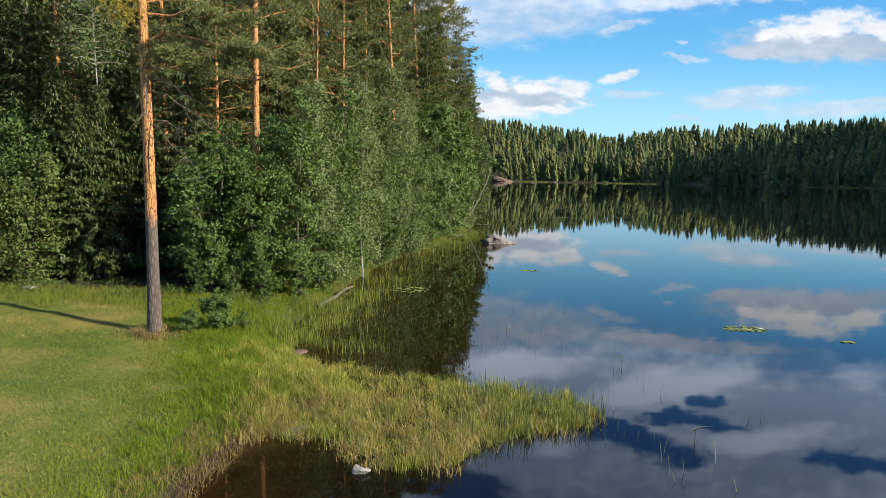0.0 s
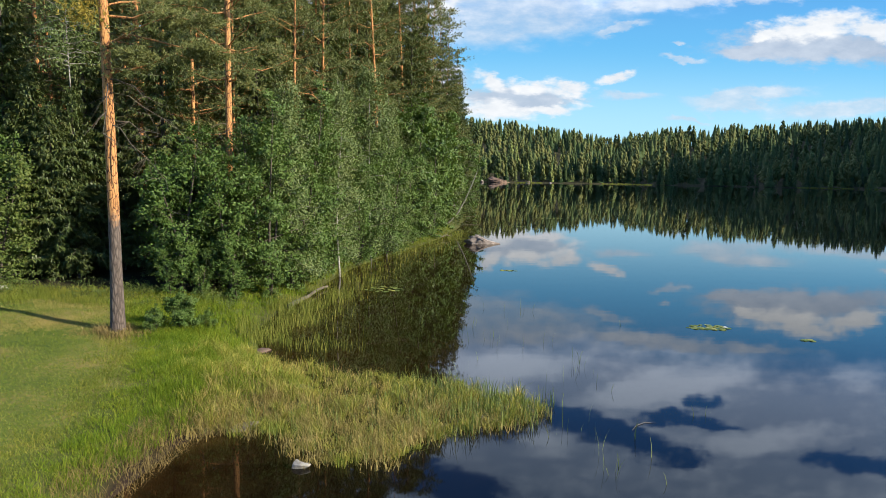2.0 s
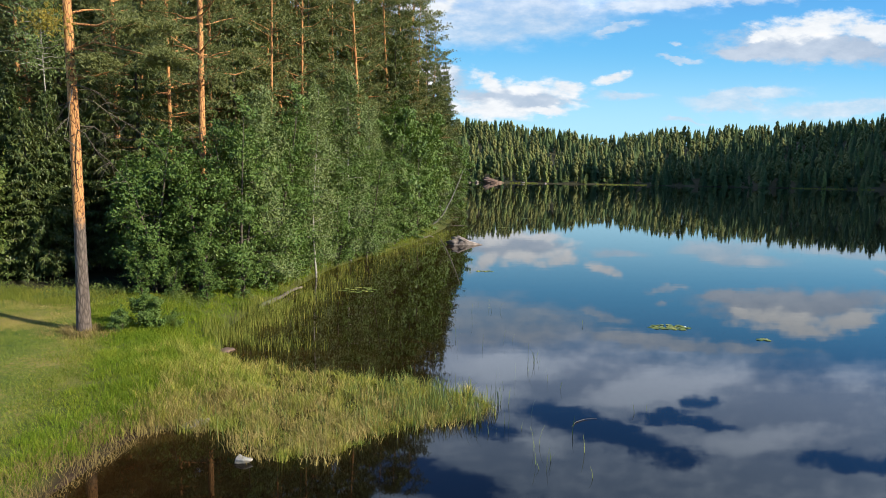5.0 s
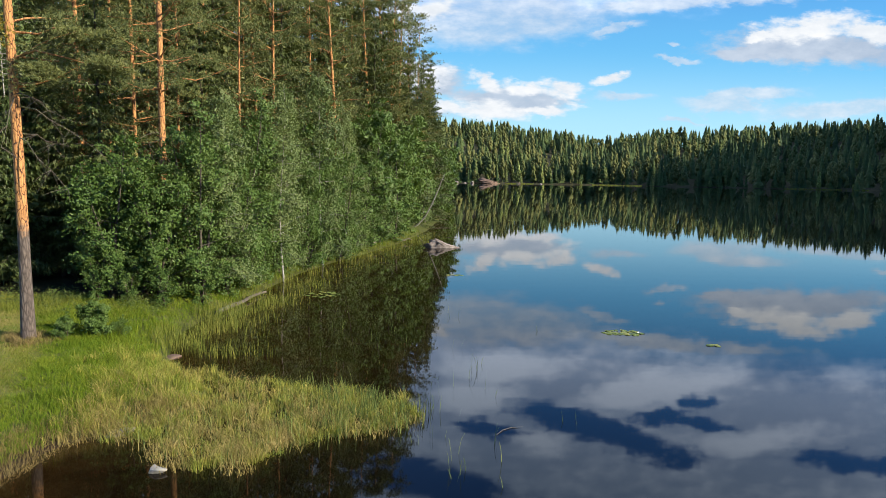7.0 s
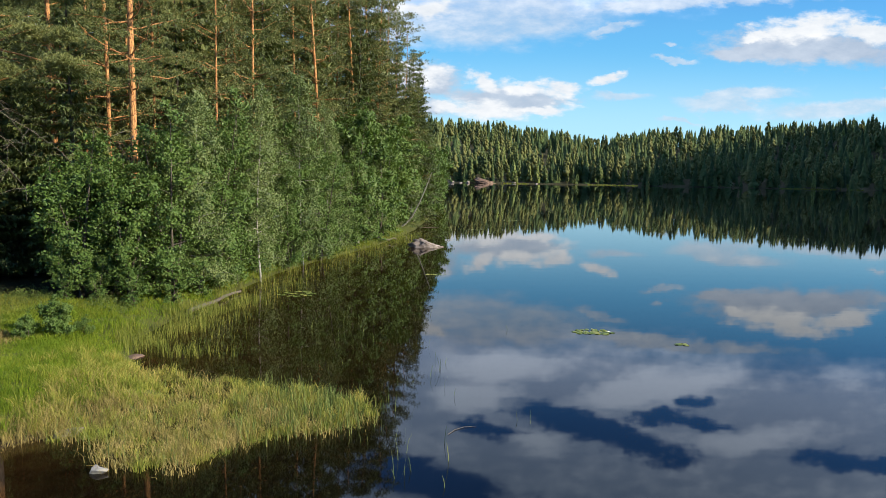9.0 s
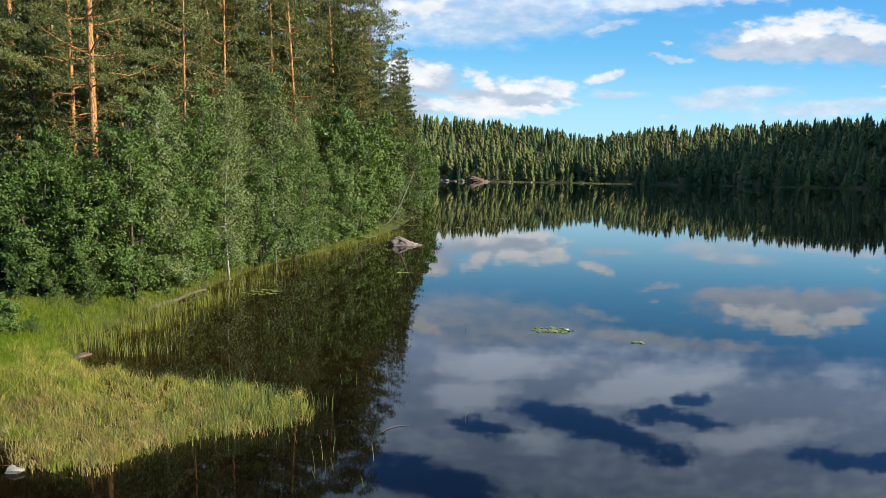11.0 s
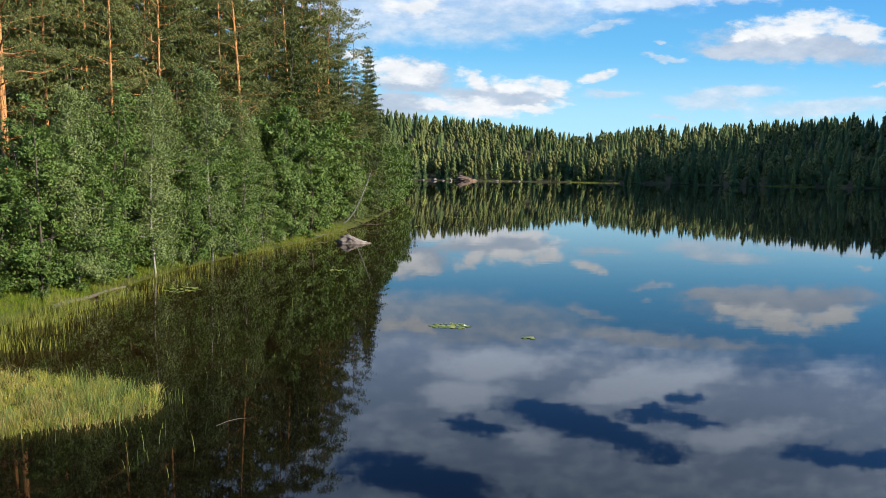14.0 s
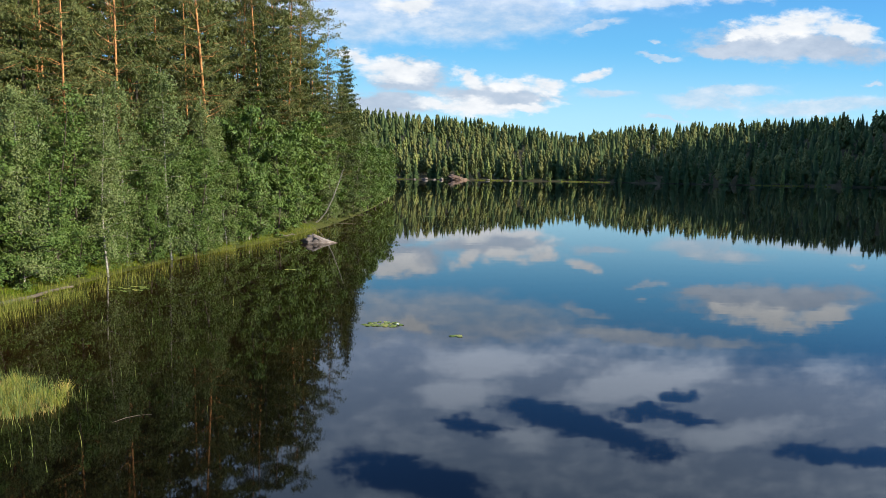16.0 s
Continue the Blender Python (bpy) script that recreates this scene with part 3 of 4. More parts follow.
def inland(x, y):
    """Distance from the lake's edge, negative over the water."""
    x, y = np.asarray(x, float), np.asarray(y, float)
    best, inside = np.full(x.shape, 1e9), np.zeros(x.shape, bool)
    for (ax, ay), (bx, by) in zip(SHORE, SHORE[1:] + SHORE[:1]):
        ex, ey = bx - ax, by - ay
        s = np.clip(((x - ax) * ex + (y - ay) * ey) / (ex * ex + ey * ey), 0, 1)
        best = np.minimum(best, np.hypot(x - ax - s * ex, y - ay - s * ey))
        cross = (ay > y) != (by > y)
        inside ^= cross & (x < ax + (y - ay) * ex / (ey if ey else 1e-9))
    return np.where(inside, -best, best)


def ease(v, lo, hi):
    s = np.clip((v - lo) / (hi - lo), 0, 1)
    return s * s * (3 - 2 * s)


def bumps(x, y, k=1.0):
    return np.sin(x * 1.9 * k + 1.3 * np.sin(y * 1.1 * k)) * np.sin(y * 1.7 * k + 0.8 * np.sin(x * 1.3 * k))


def ground_height(x, y):
    x, y = np.asarray(x, float), np.asarray(y, float)
    d = inland(x, y)
    land = 0.72 * (1 - np.exp(-np.maximum(d, 0) / 2.0)) + 0.022 * np.clip(d - 3, 0, 60) + 0.035 * bumps(x, y) * ease(d, 0, 1.5)
    wet = -0.9 * (1 - np.exp(np.minimum(d, 0) / 2.5))
    far = np.maximum(ease(y, 170, 300), ease(x, 200, 290))
    slope = x / np.maximum(y, 60)
    ridge = np.interp(slope, [-0.4, -0.05, 0.06, 0.18, 0.25, 0.33, 0.55, 0.75, 1.2], HILLS) + 2.5 * bumps(x, y, 0.012)
    # unseen hill right of the view, added and shaped to shade the far woods
    east = (95 - 42 * ease(y, 300, 400)) * ease(x - np.maximum(298, 0.8 * y + 8), 0, 45) * ease(y, 20, 120)
    return np.where(d > 0, land, wet) + far * ridge * ease(d, 0, 190) + east


HILLS = [40, 38, 35, 26, 17, 23, 32, 35, 58]


def lawn_edge(y):
    """How far the mown lawn reaches towards the water."""
    return np.interp(y, [0, 8.3, 9.9, 11.9, 13.4, 14.8, 16.0, 17.2, 20], [-5.9, -5.2, -5.4, -5.6, -5.75, -6.2, -6.8, -7.4, -9.5]) + 0.12 * np.sin(2.1 * y) * np.sin(0.9 * y + 1)


def make_ground():
    xs = np.concatenate([-np.geomspace(3000, 64, 12), np.arange(-60, -16, 1.0), np.arange(-16, 8, 0.4), np.arange(8, 60, 3.0), np.arange(60, 400, 9.0), np.geomspace(400, 3000, 12)])
    ys = np.concatenate([-np.geomspace(3000, 24, 10), np.arange(-20, 6, 1.0), np.arange(6, 36, 0.4), np.arange(36, 64, 0.8), np.arange(64, 130, 2.0), np.arange(130, 700, 9.0), np.geomspace(700, 3000, 8)])
    X, Y = np.meshgrid(xs, ys)
    Z = ground_height(X, Y)
    d = inland(X, Y)
    nx, ny = len(xs), len(ys)
    i = np.arange(ny - 1)[:, None] * nx + np.arange(nx - 1)[None]
    me = mesh_of("ground", np.stack([X, Y, Z], -1).reshape(-1, 3), [np.stack([i, i + 1, i + nx + 1, i + nx], -1).reshape(-1, 4)], GROUND, True)
    lawn = ease(lawn_edge(Y) - X, -0.3, 0.5) * (1 - ease(Y, 19.3, 20.6)) * (X < 0)
    woods = np.maximum(ease(Y, 20.6, 22.0) * ease(d, 1.2, 2.4), (1 - ease(X, -40, -30)) * ease(Y, 10, 20))
    woods = np.maximum(woods, ease(Y, 120, 160))
    woods = np.maximum(woods, ease(X, 60, 90))
    mud = (1 - ease(d + 0.2 * bumps(X, Y, 1.6), 0.1, 0.55)) * (1 - 0.7 * ease(Y, 13, 15)) * (1 - ease(Y, 60, 90))
    zone = np.stack([lawn, woods, mud, np.ones_like(X)], -1).reshape(-1, 4).astype(np.float32)
    me.attributes.new("zone", "FLOAT_COLOR", "POINT").data.foreach_set("color", zone.ravel())
    tagged(new("ground", me), "mown lawn, rough grass and forest floor round the lake", "ground", kind="structure")
    xs, ys = np.concatenate([np.arange(-70, -8, 8.0), np.arange(-8, 14, 0.5), np.arange(14, 330, 12.0)]), np.concatenate([np.arange(-70, 6, 8.0), np.arange(6, 66, 0.5), np.arange(66, 410, 12.0)])
    X, Y = np.meshgrid(xs, ys)
    nx, ny = len(xs), len(ys)
    i = np.arange(ny - 1)[:, None] * nx + np.arange(nx - 1)[None]
    w = mesh_of("water", np.stack([X, Y, 0 * X], -1).reshape(-1, 3), [np.stack([i, i + 1, i + nx + 1, i + nx], -1).reshape(-1, 4)], WATER, True)
    shoal = np.exp(np.minimum(inland(X, Y), 0) / np.interp(Y, [9, 14, 18, 40], [1.6, 2.0, 5.0, 6.0]))      # the cove is shallow, the bottom falls off before it
    w.attributes.new("shoal", "FLOAT", "POINT").data.foreach_set("value", shoal.ravel().astype(np.float32))
    tagged(new("water", w), "calm dark brown lake water mirroring sky and trees", "lake", kind="structure")


make_ground()


def ground_at(x, y):
    return float(ground_height(np.array([x]), np.array([y]))[0])


def plant(model, x, y, size=1.0, turn=0.0, tilt=(0, 0)):
    """A copy of a tree on the ground."""
    return copy_thing(model, pose(x, y, ground_at(x, y) - 0.03, tilt[0], tilt[1], turn) @ Matrix.Diagonal((size, size, size, 1)))


def settle(tree, x, y, turn=0.0):
    tree.matrix_basis = pose(x, y, ground_at(x, y) - 0.03, 0, 0, turn)
    return tree


# ---- far woods ----
def far_woods():
    """Conifers, pines and birches on the slopes beyond the lake, too many to count."""
    rng = np.random.default_rng(5)
    soup, tones = Soup(), []
    x, y = rng.uniform(-190, 420, 30000), rng.uniform(165, 640, 30000)
    d = inland(x, y)
    # includes trees on the added hill out of view, which heighten its shade
    east = (x > 200) & (y > 40)
    keep = (d > 0.4) & (d < 215) & ((y > 300) | east | ((d < 60) & (x < 40))) & (x / y > -0.55)
    x, y, d = x[keep], y[keep], d[keep]
    order = np.argsort(d)
    x, y, d = x[order], y[order], d[order]
    share = np.interp(d, [0, 20, 40, 150, 170, 215], [0.5, 0.3, 0.17, 0.17, 0.3, 0.3]) * np.where(x > 0.85 * y, 0.35, 1.0) * np.where(x < -0.12 * y, 0.4, 1.0)
    thin = rng.uniform(size=len(x)) < share
    x, y, d = x[thin], y[thin], d[thin]
    z = ground_height(x, y)
    mixed = rng.uniform(size=len(x)) + 0.25 * bumps(x, y, 0.03) - 0.2 * ease(x, 60, 150)
    for px, py, pz, pd, m in zip(x, y, z, d, mixed):
        stout = rng.uniform(0.8, 1.3)
        h = rng.uniform(8, 17.5) * (rng.uniform(0.35, 0.85) if pd < 5 else 1.0)
        foot = np.array([px, py, pz])
        if m < 0.36:                                   # spruce: jagged skirts, one over another
            tone, k = rng.uniform(0.0, 0.45), 8 if pd < 60 else 6
            w = np.arange(10) * 0.628
            for i in range(k):
                f = i / k
                r = ((1 - f) * h * 0.195 + 0.25) * stout * rng.uniform(0.85, 1.15)
                star = np.where(np.arange(10) % 2 == 0, 1.0, 0.68) * rng.uniform(0.75, 1.25, 10)
                turn = rng.uniform(0, 6.28)
                z0 = 0.3 + f * h * 0.92
                rim = np.stack([np.cos(w + turn) * r * star, np.sin(w + turn) * r * star, z0 - 0.25 * r * star + rng.normal(size=10) * 0.12], 1)
                top = [[rng.normal() * 0.08, rng.normal() * 0.08, min(z0 + h / k * 1.9, h)]]
                soup.put(np.vstack([rim, top]) + foot, tris=[(j, (j + 1) % 10, 10) for j in range(10)])
                tones.append(np.full(11, tone + rng.normal() * 0.04))
        else:                                          # pine or birch: ragged clumps of foliage
            pine = m < 0.80
            h *= 1.0 if pine else 0.85
            tone, k = (rng.uniform(0.36, 0.62), 26) if pine else (rng.uniform(0.60, 0.95), 28)
            k = k if pd < 60 else k - 10
            low = 0.30 if pine else 0.08
            if pine:
                soup.put(np.array([[0.16, 0, 0], [-0.08, 0.14, 0], [-0.08, -0.14, 0], [0, 0, h * 0.9]]) + foot, tris=[(0, 1, 3), (1, 2, 3), (2, 0, 3)])
                tones.append(np.full(4, 0.55))
            for i in range(k):
                f = (i + rng.uniform(0, 1)) / k
                r = np.interp(f, [0, 0.25, 0.6, 1], [0.7, 1, 0.75, 0.1]) * h * (0.085 if pine else 0.10) * stout * rng.uniform(0.6, 1.15)
                a1 = i * 2.4 + rng.normal() * 0.4
                mid = np.array([math.cos(a1) * r, math.sin(a1) * r, h * (low + (0.97 - low) * f)])
                size = h * rng.uniform(0.050, 0.085) * (1.25 - 0.60 * f)
                lump = np.array([[1, 0, 0], [0, 1, 0], [-1, 0, 0], [0, -1, 0], [0, 0, 1.7], [0, 0, -1.5]]) * size * rng.uniform(0.65, 1.35, (6, 1)) + rng.normal(size=(6, 3)) * size * 0.22
                c1, s1 = math.cos(a1), math.sin(a1)
                lump = lump @ np.array([[c1, s1, 0], [-s1, c1, 0], [0, 0, 1]])
                soup.put(lump + mid + foot, tris=[(0, 1, 4), (1, 2, 4), (2, 3, 4), (3, 0, 4), (1, 0, 5), (2, 1, 5), (3, 2, 5), (0, 3, 5)])
                tones.append(np.full(6, tone + rng.normal() * 0.03))
        n = 30 if pd < 25 else 16 if pd < 60 else 8    # loose twigs that break the outline
        az, f = rng.uniform(0, 6.283, n), rng.uniform(0, 1, n)
        rad = ((1 - f) * h * 0.17 + 0.25 if m < 0.36 else np.interp(f, [0, 0.25, 0.6, 1], [0.8, 1, 0.75, 0.15]) * h * (0.15 if m < 0.80 else 0.185)) * stout
        low = 0.03 if m < 0.36 else 0.30 if m < 0.80 else 0.08
        at = foot + np.stack([np.cos(az) * rad, np.sin(az) * rad, h * (low + (0.98 - low) * f)], 1)
        out = np.stack([np.cos(az), np.sin(az), rng.normal(size=n) * 0.5 - (0.3 if m < 0.36 else 0)], 1)
        side = unit(np.cross(out, rng.normal(size=(n, 3))))
        sz = rng.uniform(0.3, 0.7, (n, 1))
        soup.put(np.stack([at - out * sz * 0.5, at + side * sz * 0.5, at + out * sz * 0.8, at - side * sz * 0.5], 1), np.arange(n * 4).reshape(-1, 4))
        tones.append(np.full(n * 4, tone))
    me = soup.mesh("far_woods", FAR_LEAF, True, np.concatenate(tones))
    tagged(new("far_woods", me), "mixed spruce, pine and birch forest on the far lake shore", "forest", kind="stuff")


far_woods()


def far_reeds():
    """The pale fringe of reeds along the far shore."""
    rng = np.random.default_rng(6)
    x, y = rng.uniform(-40, 260, 60000), rng.uniform(320, 380, 60000)
    d = inland(x, y)
    keep = (d < 0.3) & (d > -2.6) & (bumps(x, y, 0.035) + 0.4 * bumps(x, y, 0.2) > 0.45)
    x, y = x[keep], y[keep]
    n = len(x)
    h, w = rng.uniform(0.3, 0.8, n), rng.uniform(0.1, 0.25, n)
    v = np.stack([np.stack([x - w, y, 0 * x - 0.05], 1), np.stack([x + w, y, 0 * x - 0.05], 1), np.stack([x + rng.normal(size=n) * 0.2, y, h], 1)], 1)
    tagged(new("far_reeds", mesh_of("far_reeds", v.reshape(-1, 3), [np.arange(n * 3).reshape(-1, 3)], BLADE_REED)), "pale green reed fringe along the far shore", "reeds", kind="stuff")


far_reeds()

# ---- trees on the near bank ----
PINES = [pine_tree(11, 18, 0.158, 6.5, 2.3, old=1, dead=5, tufts=34, one_side=True, tuft=(9, 0.10, 0.022), limbs=50, pad=0.19),
         pine_tree(12, 22, 0.145, 7.4, 2.6, clumps=5, limbs=45, tufts=22, tuft=(9, 0.125, 0.027), pad=0.19),
         pine_tree(13, 24, 0.125, 8.0, 2.5, clumps=6, limbs=50, dead=8, tufts=14, tuft=(8, 0.15, 0.034), pad=0.20),
         pine_tree(14, 22, 0.10, 5.2, 2.6, clumps=5, limbs=55, dead=4, tufts=15, tuft=(8, 0.15, 0.034), pad=0.20),
         pine_tree(15, 24, 0.08, 3.0, 3.2, clumps=4, tufts=9, dead=0, tuft=(2, 0.40, 0.22), sides=3, limbs=45, pad=0.28),
         pine_tree(16, 23, 0.085, 3.4, 3.0, clumps=5, limbs=55, dead=0, tufts=13, tuft=(5, 0.17, 0.052), sides=3, pad=0.22)]
SPRUCES = [spruce_tree(21, 17.5, fine=1.4), spruce_tree(22, 15.5, wide=0.22, fine=1.4), spruce_tree(23, 6.5, r=0.07, wide=0.26, levels=24, fine=2.6)]


def alder_tree(seed, h, count, size, low=0.02):
    return broadleaf("alder_tree", "bushy dark green alder at the water's edge", "alder tree", seed, h, 0.07, 1.75, BARK_DARK, LEAF_ALDER, count, size, low=low, stems=3, tight=0.072)


def birch_tree(seed, h, count, size, low=0.10):
    return broadleaf("birch_tree", "slender white-stemmed birch with grey-green leaves", "birch tree", seed, h, 0.055, 1.5, BARK_BIRCH, LEAF_BIRCH, count, size, low=low, droop=0.5, tight=0.086)


ALDERS = [alder_tree(31, 6.0, 9000, 0.112), alder_tree(32, 5.5, 9000, 0.112), alder_tree(33, 7.2, 9400, 0.112), alder_tree(34, 7.0, 4200, 0.21)]
BIRCHES = [birch_tree(41, 9.0, 10500, 0.095, 0.16), birch_tree(42, 9.5, 10500, 0.095, 0.02), birch_tree(43, 8.2, 10500, 0.095, 0.02), birch_tree(44, 10.0, 2800, 0.20, 0.03)]
ROWANS = [broadleaf("rowan_tree", "young yellow-green broadleaf tree at the forest edge", "young tree", 51 + k, 4.6, 0.04, 1.3, BARK_DARK, LEAF_YOUNG, 5200, 0.11, low=0.05, stems=2) for k in range(2)]
random.seed(4)

# pines that stand out
sway = random.Random(9)
settle(PINES[0], -7.62, 16.95, 0)
settle(PINES[1], -7.1, 25.2, 40)
settle(PINES[2], -3.72, 44.7, 80)
settle(PINES[3], -10.0, 29.1, 10)
settle(PINES[4], -14, 60, 10)
settle(PINES[5], -5.5, 36.4, 0)
for x, y, k, s in [(-11.7, 28.0, 1, 0.95), (-6.5, 39.6, 2, 1.0), (-8.1, 42.7, 2, 0.97), (-3.57, 57.0, 2, 1.05), (-2.49, 54.7, 2, 1.0), (-0.87, 57.5, 2, 1.0), (-19.6, 34, 1, 1.0), (-7.4, 47.5, 2, 1.03), (-8.9, 31.0, 5, 0.9),
                   (-12.5, 32, 5, 1.0), (-16, 29, 5, 0.95), (-11, 37, 5, 1.0), (-14, 42, 5, 1.05), (-6.4, 52, 5, 1.05), (-22, 41, 5, 1.05), (-27, 36, 5, 1.0), (-6.3, 32.0, 5, 0.82),
                   (-8.6, 35, 5, 0.95), (-15, 34, 5, 1.05), (-20, 30, 5, 0.95), (-24, 33, 5, 1.0), (-4.8, 48.6, 5, 1.0), (-5.0, 58.5, 5, 1.05), (-0.9, 60.0, 5, 1.08), (-0.4, 61.4, 5, 1.0), (-1.2, 63.5, 5, 1.05), (0.8, 64.6, 5, 0.93), (1.3, 69.0, 5, 0.9)]:
    plant(PINES[k], x, y, s * random.uniform(0.97, 1.03), random.uniform(0, 360), (sway.uniform(-1.6, 1.6), sway.uniform(-1.6, 1.6)))
# the wood behind
for row, y in enumerate((37, 43, 49, 54, 60, 67, 78)):
    x = -9.5 if y < 45 else -5.5 - (row % 2) if y < 58 else -1.5 - (row % 2)
    while x > -0.62 * y - 3:
        plant(PINES[4], x + random.uniform(-0.8, 0.8), y + random.uniform(-1.5, 1.5), random.uniform(0.9, 1.12), random.uniform(0, 360))
        x -= random.uniform(2.8, 4.0)

# spruces
settle(SPRUCES[0], 0.9, 62.0, 10)
settle(SPRUCES[1], 2.7, 70.5, 50)
settle(SPRUCES[2], -13.2, 23.9, 70)
for x, y, k, s, turn in [(-1.5, 52.6, 0, 1.0, 20), (-1.3, 56.3, 0, 1.1, 140), (-5.9, 39.8, 0, 1.05, 75), (-4.6, 49.0, 1, 1.2, 200), (-7.9, 31.8, 0, 0.9, 260), (-9.6, 39.0, 0, 1.15, 310)]:
    plant(SPRUCES[k], x, y, s, turn)
for x, y, k, s in [(-0.6, 64, 0, 1.1), (1.7, 83.5, 1, 1.25), (2.4, 75.5, 1, 1.05), (1.9, 67.8, 0, 0.92), (2.5, 77.5, 0, 1.05), (-10.2, 26.5, 0, 0.75), (-13.6, 27, 0, 0.9), (-16.5, 26.5, 1, 0.85), (-19, 28, 0, 0.9), (-12.8, 24.6, 2, 1.1), (-1.5, 70, 0, 1.15),
                   (0.0, 76, 0, 1.0), (-2, 84, 1, 1.1), (1.2, 88, 0, 0.85), (0.5, 98, 1, 0.95), (-3, 95, 0, 1.05), (0, 112, 0, 0.95), (-11.9, 26.4, 2, 1.3), (-14.6, 25.2, 2, 1.2), (-21, 26.5, 1, 0.9)]:
    plant(SPRUCES[k], x, y, s * random.uniform(0.95, 1.05), random.uniform(0, 360))

back_spruce = spruce_tree(24, 25, wide=0.17, levels=30, fine=0.5, boughs=False)
settle(back_spruce, -5, 64)
for row, (y, gap) in enumerate(((53, 5.5), (65, 4.6), (80, 5.0))):
    x = -6.0 - row if y < 60 else -3.2 - row
    while x > -0.6 * y - 4:
        plant(back_spruce, x + random.uniform(-0.8, 0.8), y + random.uniform(-2, 2), random.uniform(0.85, 1.15), random.uniform(0, 360))
        x -= gap * random.uniform(0.8, 1.2)

# birches along the water
settle(BIRCHES[0], -3.75, 30.6, 0)
settle(birch_tree(45, 11.5, 3600, 0.095, 0.68), -12.9, 24.9, 120)
settle(BIRCHES[1], -4.2, 33.5, 120)
settle(BIRCHES[2], -5.0, 26.0, 220)
settle(BIRCHES[3], 2.3, 73, 20)
for x, y, k, s in [(-2.9, 36.5, 2, 1.22), (-5.6, 29.5, 1, 0.85), (-2.2, 40.5, 1, 1.0), (-0.9, 45.5, 2, 1.1), (3.6, 82, 3, 1.1), (4.0, 92, 3, 1.05), (4.4, 102, 3, 1.1), (4.6, 111, 3, 1.1), (4.2, 120, 3, 1.1), (-3, 128, 3, 1.1),
                   (-1.6, 42.8, 1, 0.85), (0.2, 49.6, 0, 0.7), (0.2, 53.5, 1, 0.7), (2.1, 64, 3, 0.75), (2.4, 67, 3, 0.7), (-8, 138, 3, 1.1), (-16, 150, 3, 1.15), (-26, 165, 3, 1.2)]:
    plant(BIRCHES[k], x, y, s * random.uniform(0.9, 1.08), random.uniform(0, 360), (random.uniform(-3, 3), random.uniform(-1, 5)))

# alders
settle(ALDERS[0], -8.2, 22.9, 0)
settle(ALDERS[1], -6.6, 23.3, 90)
settle(ALDERS[2], -5.5, 24.6, 200)
settle(ALDERS[3], 1.2, 63.5, 20)
for x, y, s, turn in [(0.7, 59.0, 1.3, 40), (0.9, 61.2, 1.45, 160), (0.1, 57.0, 1.4, 250)]:
    plant(ALDERS[3], x, y, s, turn)
for x, y, k, s in [(-7.6, 24.3, 2, 0.72), (-4.9, 27.5, 0, 0.95), (-5.9, 26.4, 1, 1.15), (-4.5, 32.2, 1, 0.75), (-3.4, 34.8, 0, 0.9), (-2.2, 38.3, 2, 0.95), (-3.2, 39.5, 1, 1.25), (-1.7, 43.8, 1, 1.15), (-0.6, 46.8, 0, 1.1), (-2.2, 46.5, 2, 1.3), (0.2, 52.3, 2, 0.8),
                   (-8.8, 24.6, 1, 0.9), (-4.9, 33.8, 0, 0.95), (-3.9, 37.2, 1, 1.1), (-3.2, 41.8, 0, 1.15), (-5.2, 28.8, 2, 1.05), (-1.4, 45.2, 3, 1.3), (0.2, 49.5, 3, 1.15), (-0.6, 50.5, 3, 1.3), (-0.2, 55.0, 3, 1.35), (1.9, 66, 3, 1.3), (2.9, 71, 3, 1.25), (3.4, 76, 3, 1.3), (4.2, 87, 3, 1.35), (4.5, 97, 3, 1.3), (4.9, 107, 3, 1.35), (5.1, 115, 3, 1.3), (3.8, 82, 3, 1.0), (4.4, 92, 3, 1.0), (4.8, 102, 3, 1.0), (5.3, 119, 3, 1.1), (0.4, 52.3, 3, 0.95), (-5.0, 30.5, 2, 1.15), (-4.6, 36, 0, 1.3), (-15, 23.4, 2, 0.7), (-17.5, 24, 0, 0.9), (-15.6, 25.2, 1, 1.2)]:
    plant(ALDERS[k], x, y, s * random.uniform(0.95, 1.05), random.uniform(0, 360))

for x, y, s in [(-8.3, 22.1, 0.34), (-7.3, 22.3, 0.3), (-6.2, 22.6, 0.36), (-5.3, 23.9, 0.33), (-4.9, 25.6, 0.36), (-4.7, 27.3, 0.33), (-4.5, 29.3, 0.36), (-4.2, 31.6, 0.33), (-3.6, 34.4, 0.36), (-2.8, 37.6, 0.36), (-1.9, 41.0, 0.38), (-0.9, 44.5, 0.36)]:
    plant(ALDERS[3], x, y, s * random.uniform(0.9, 1.15), random.uniform(0, 360))

# young trees at the lawn's edge
settle(ROWANS[0], -14.3, 22.4, 0)
settle(ROWANS[1], -15.6, 22.0, 100)
for x, y, k, s in [(-17.6, 22.4, 0, 1.0), (-6.9, 24.4, 1, 1.08), (-8.6, 25.9, 0, 1.25)]:
    plant(ROWANS[k], x, y, s, random.uniform(0, 360))
bush = broadleaf("shore_bush", "small leafy green bush in rough grass beside a pine", "bush", 61, 1.15, 0.014, 0.60, BARK_DARK, LEAF_ALDER, 5600, 0.065, low=0.05, stems=3, limbs=18)
settle(bush, -6.25, 17.9)
plant(bush, -6.75, 17.3, 0.62, 140)
plant(bush, -5.7, 18.3, 0.55, 70)


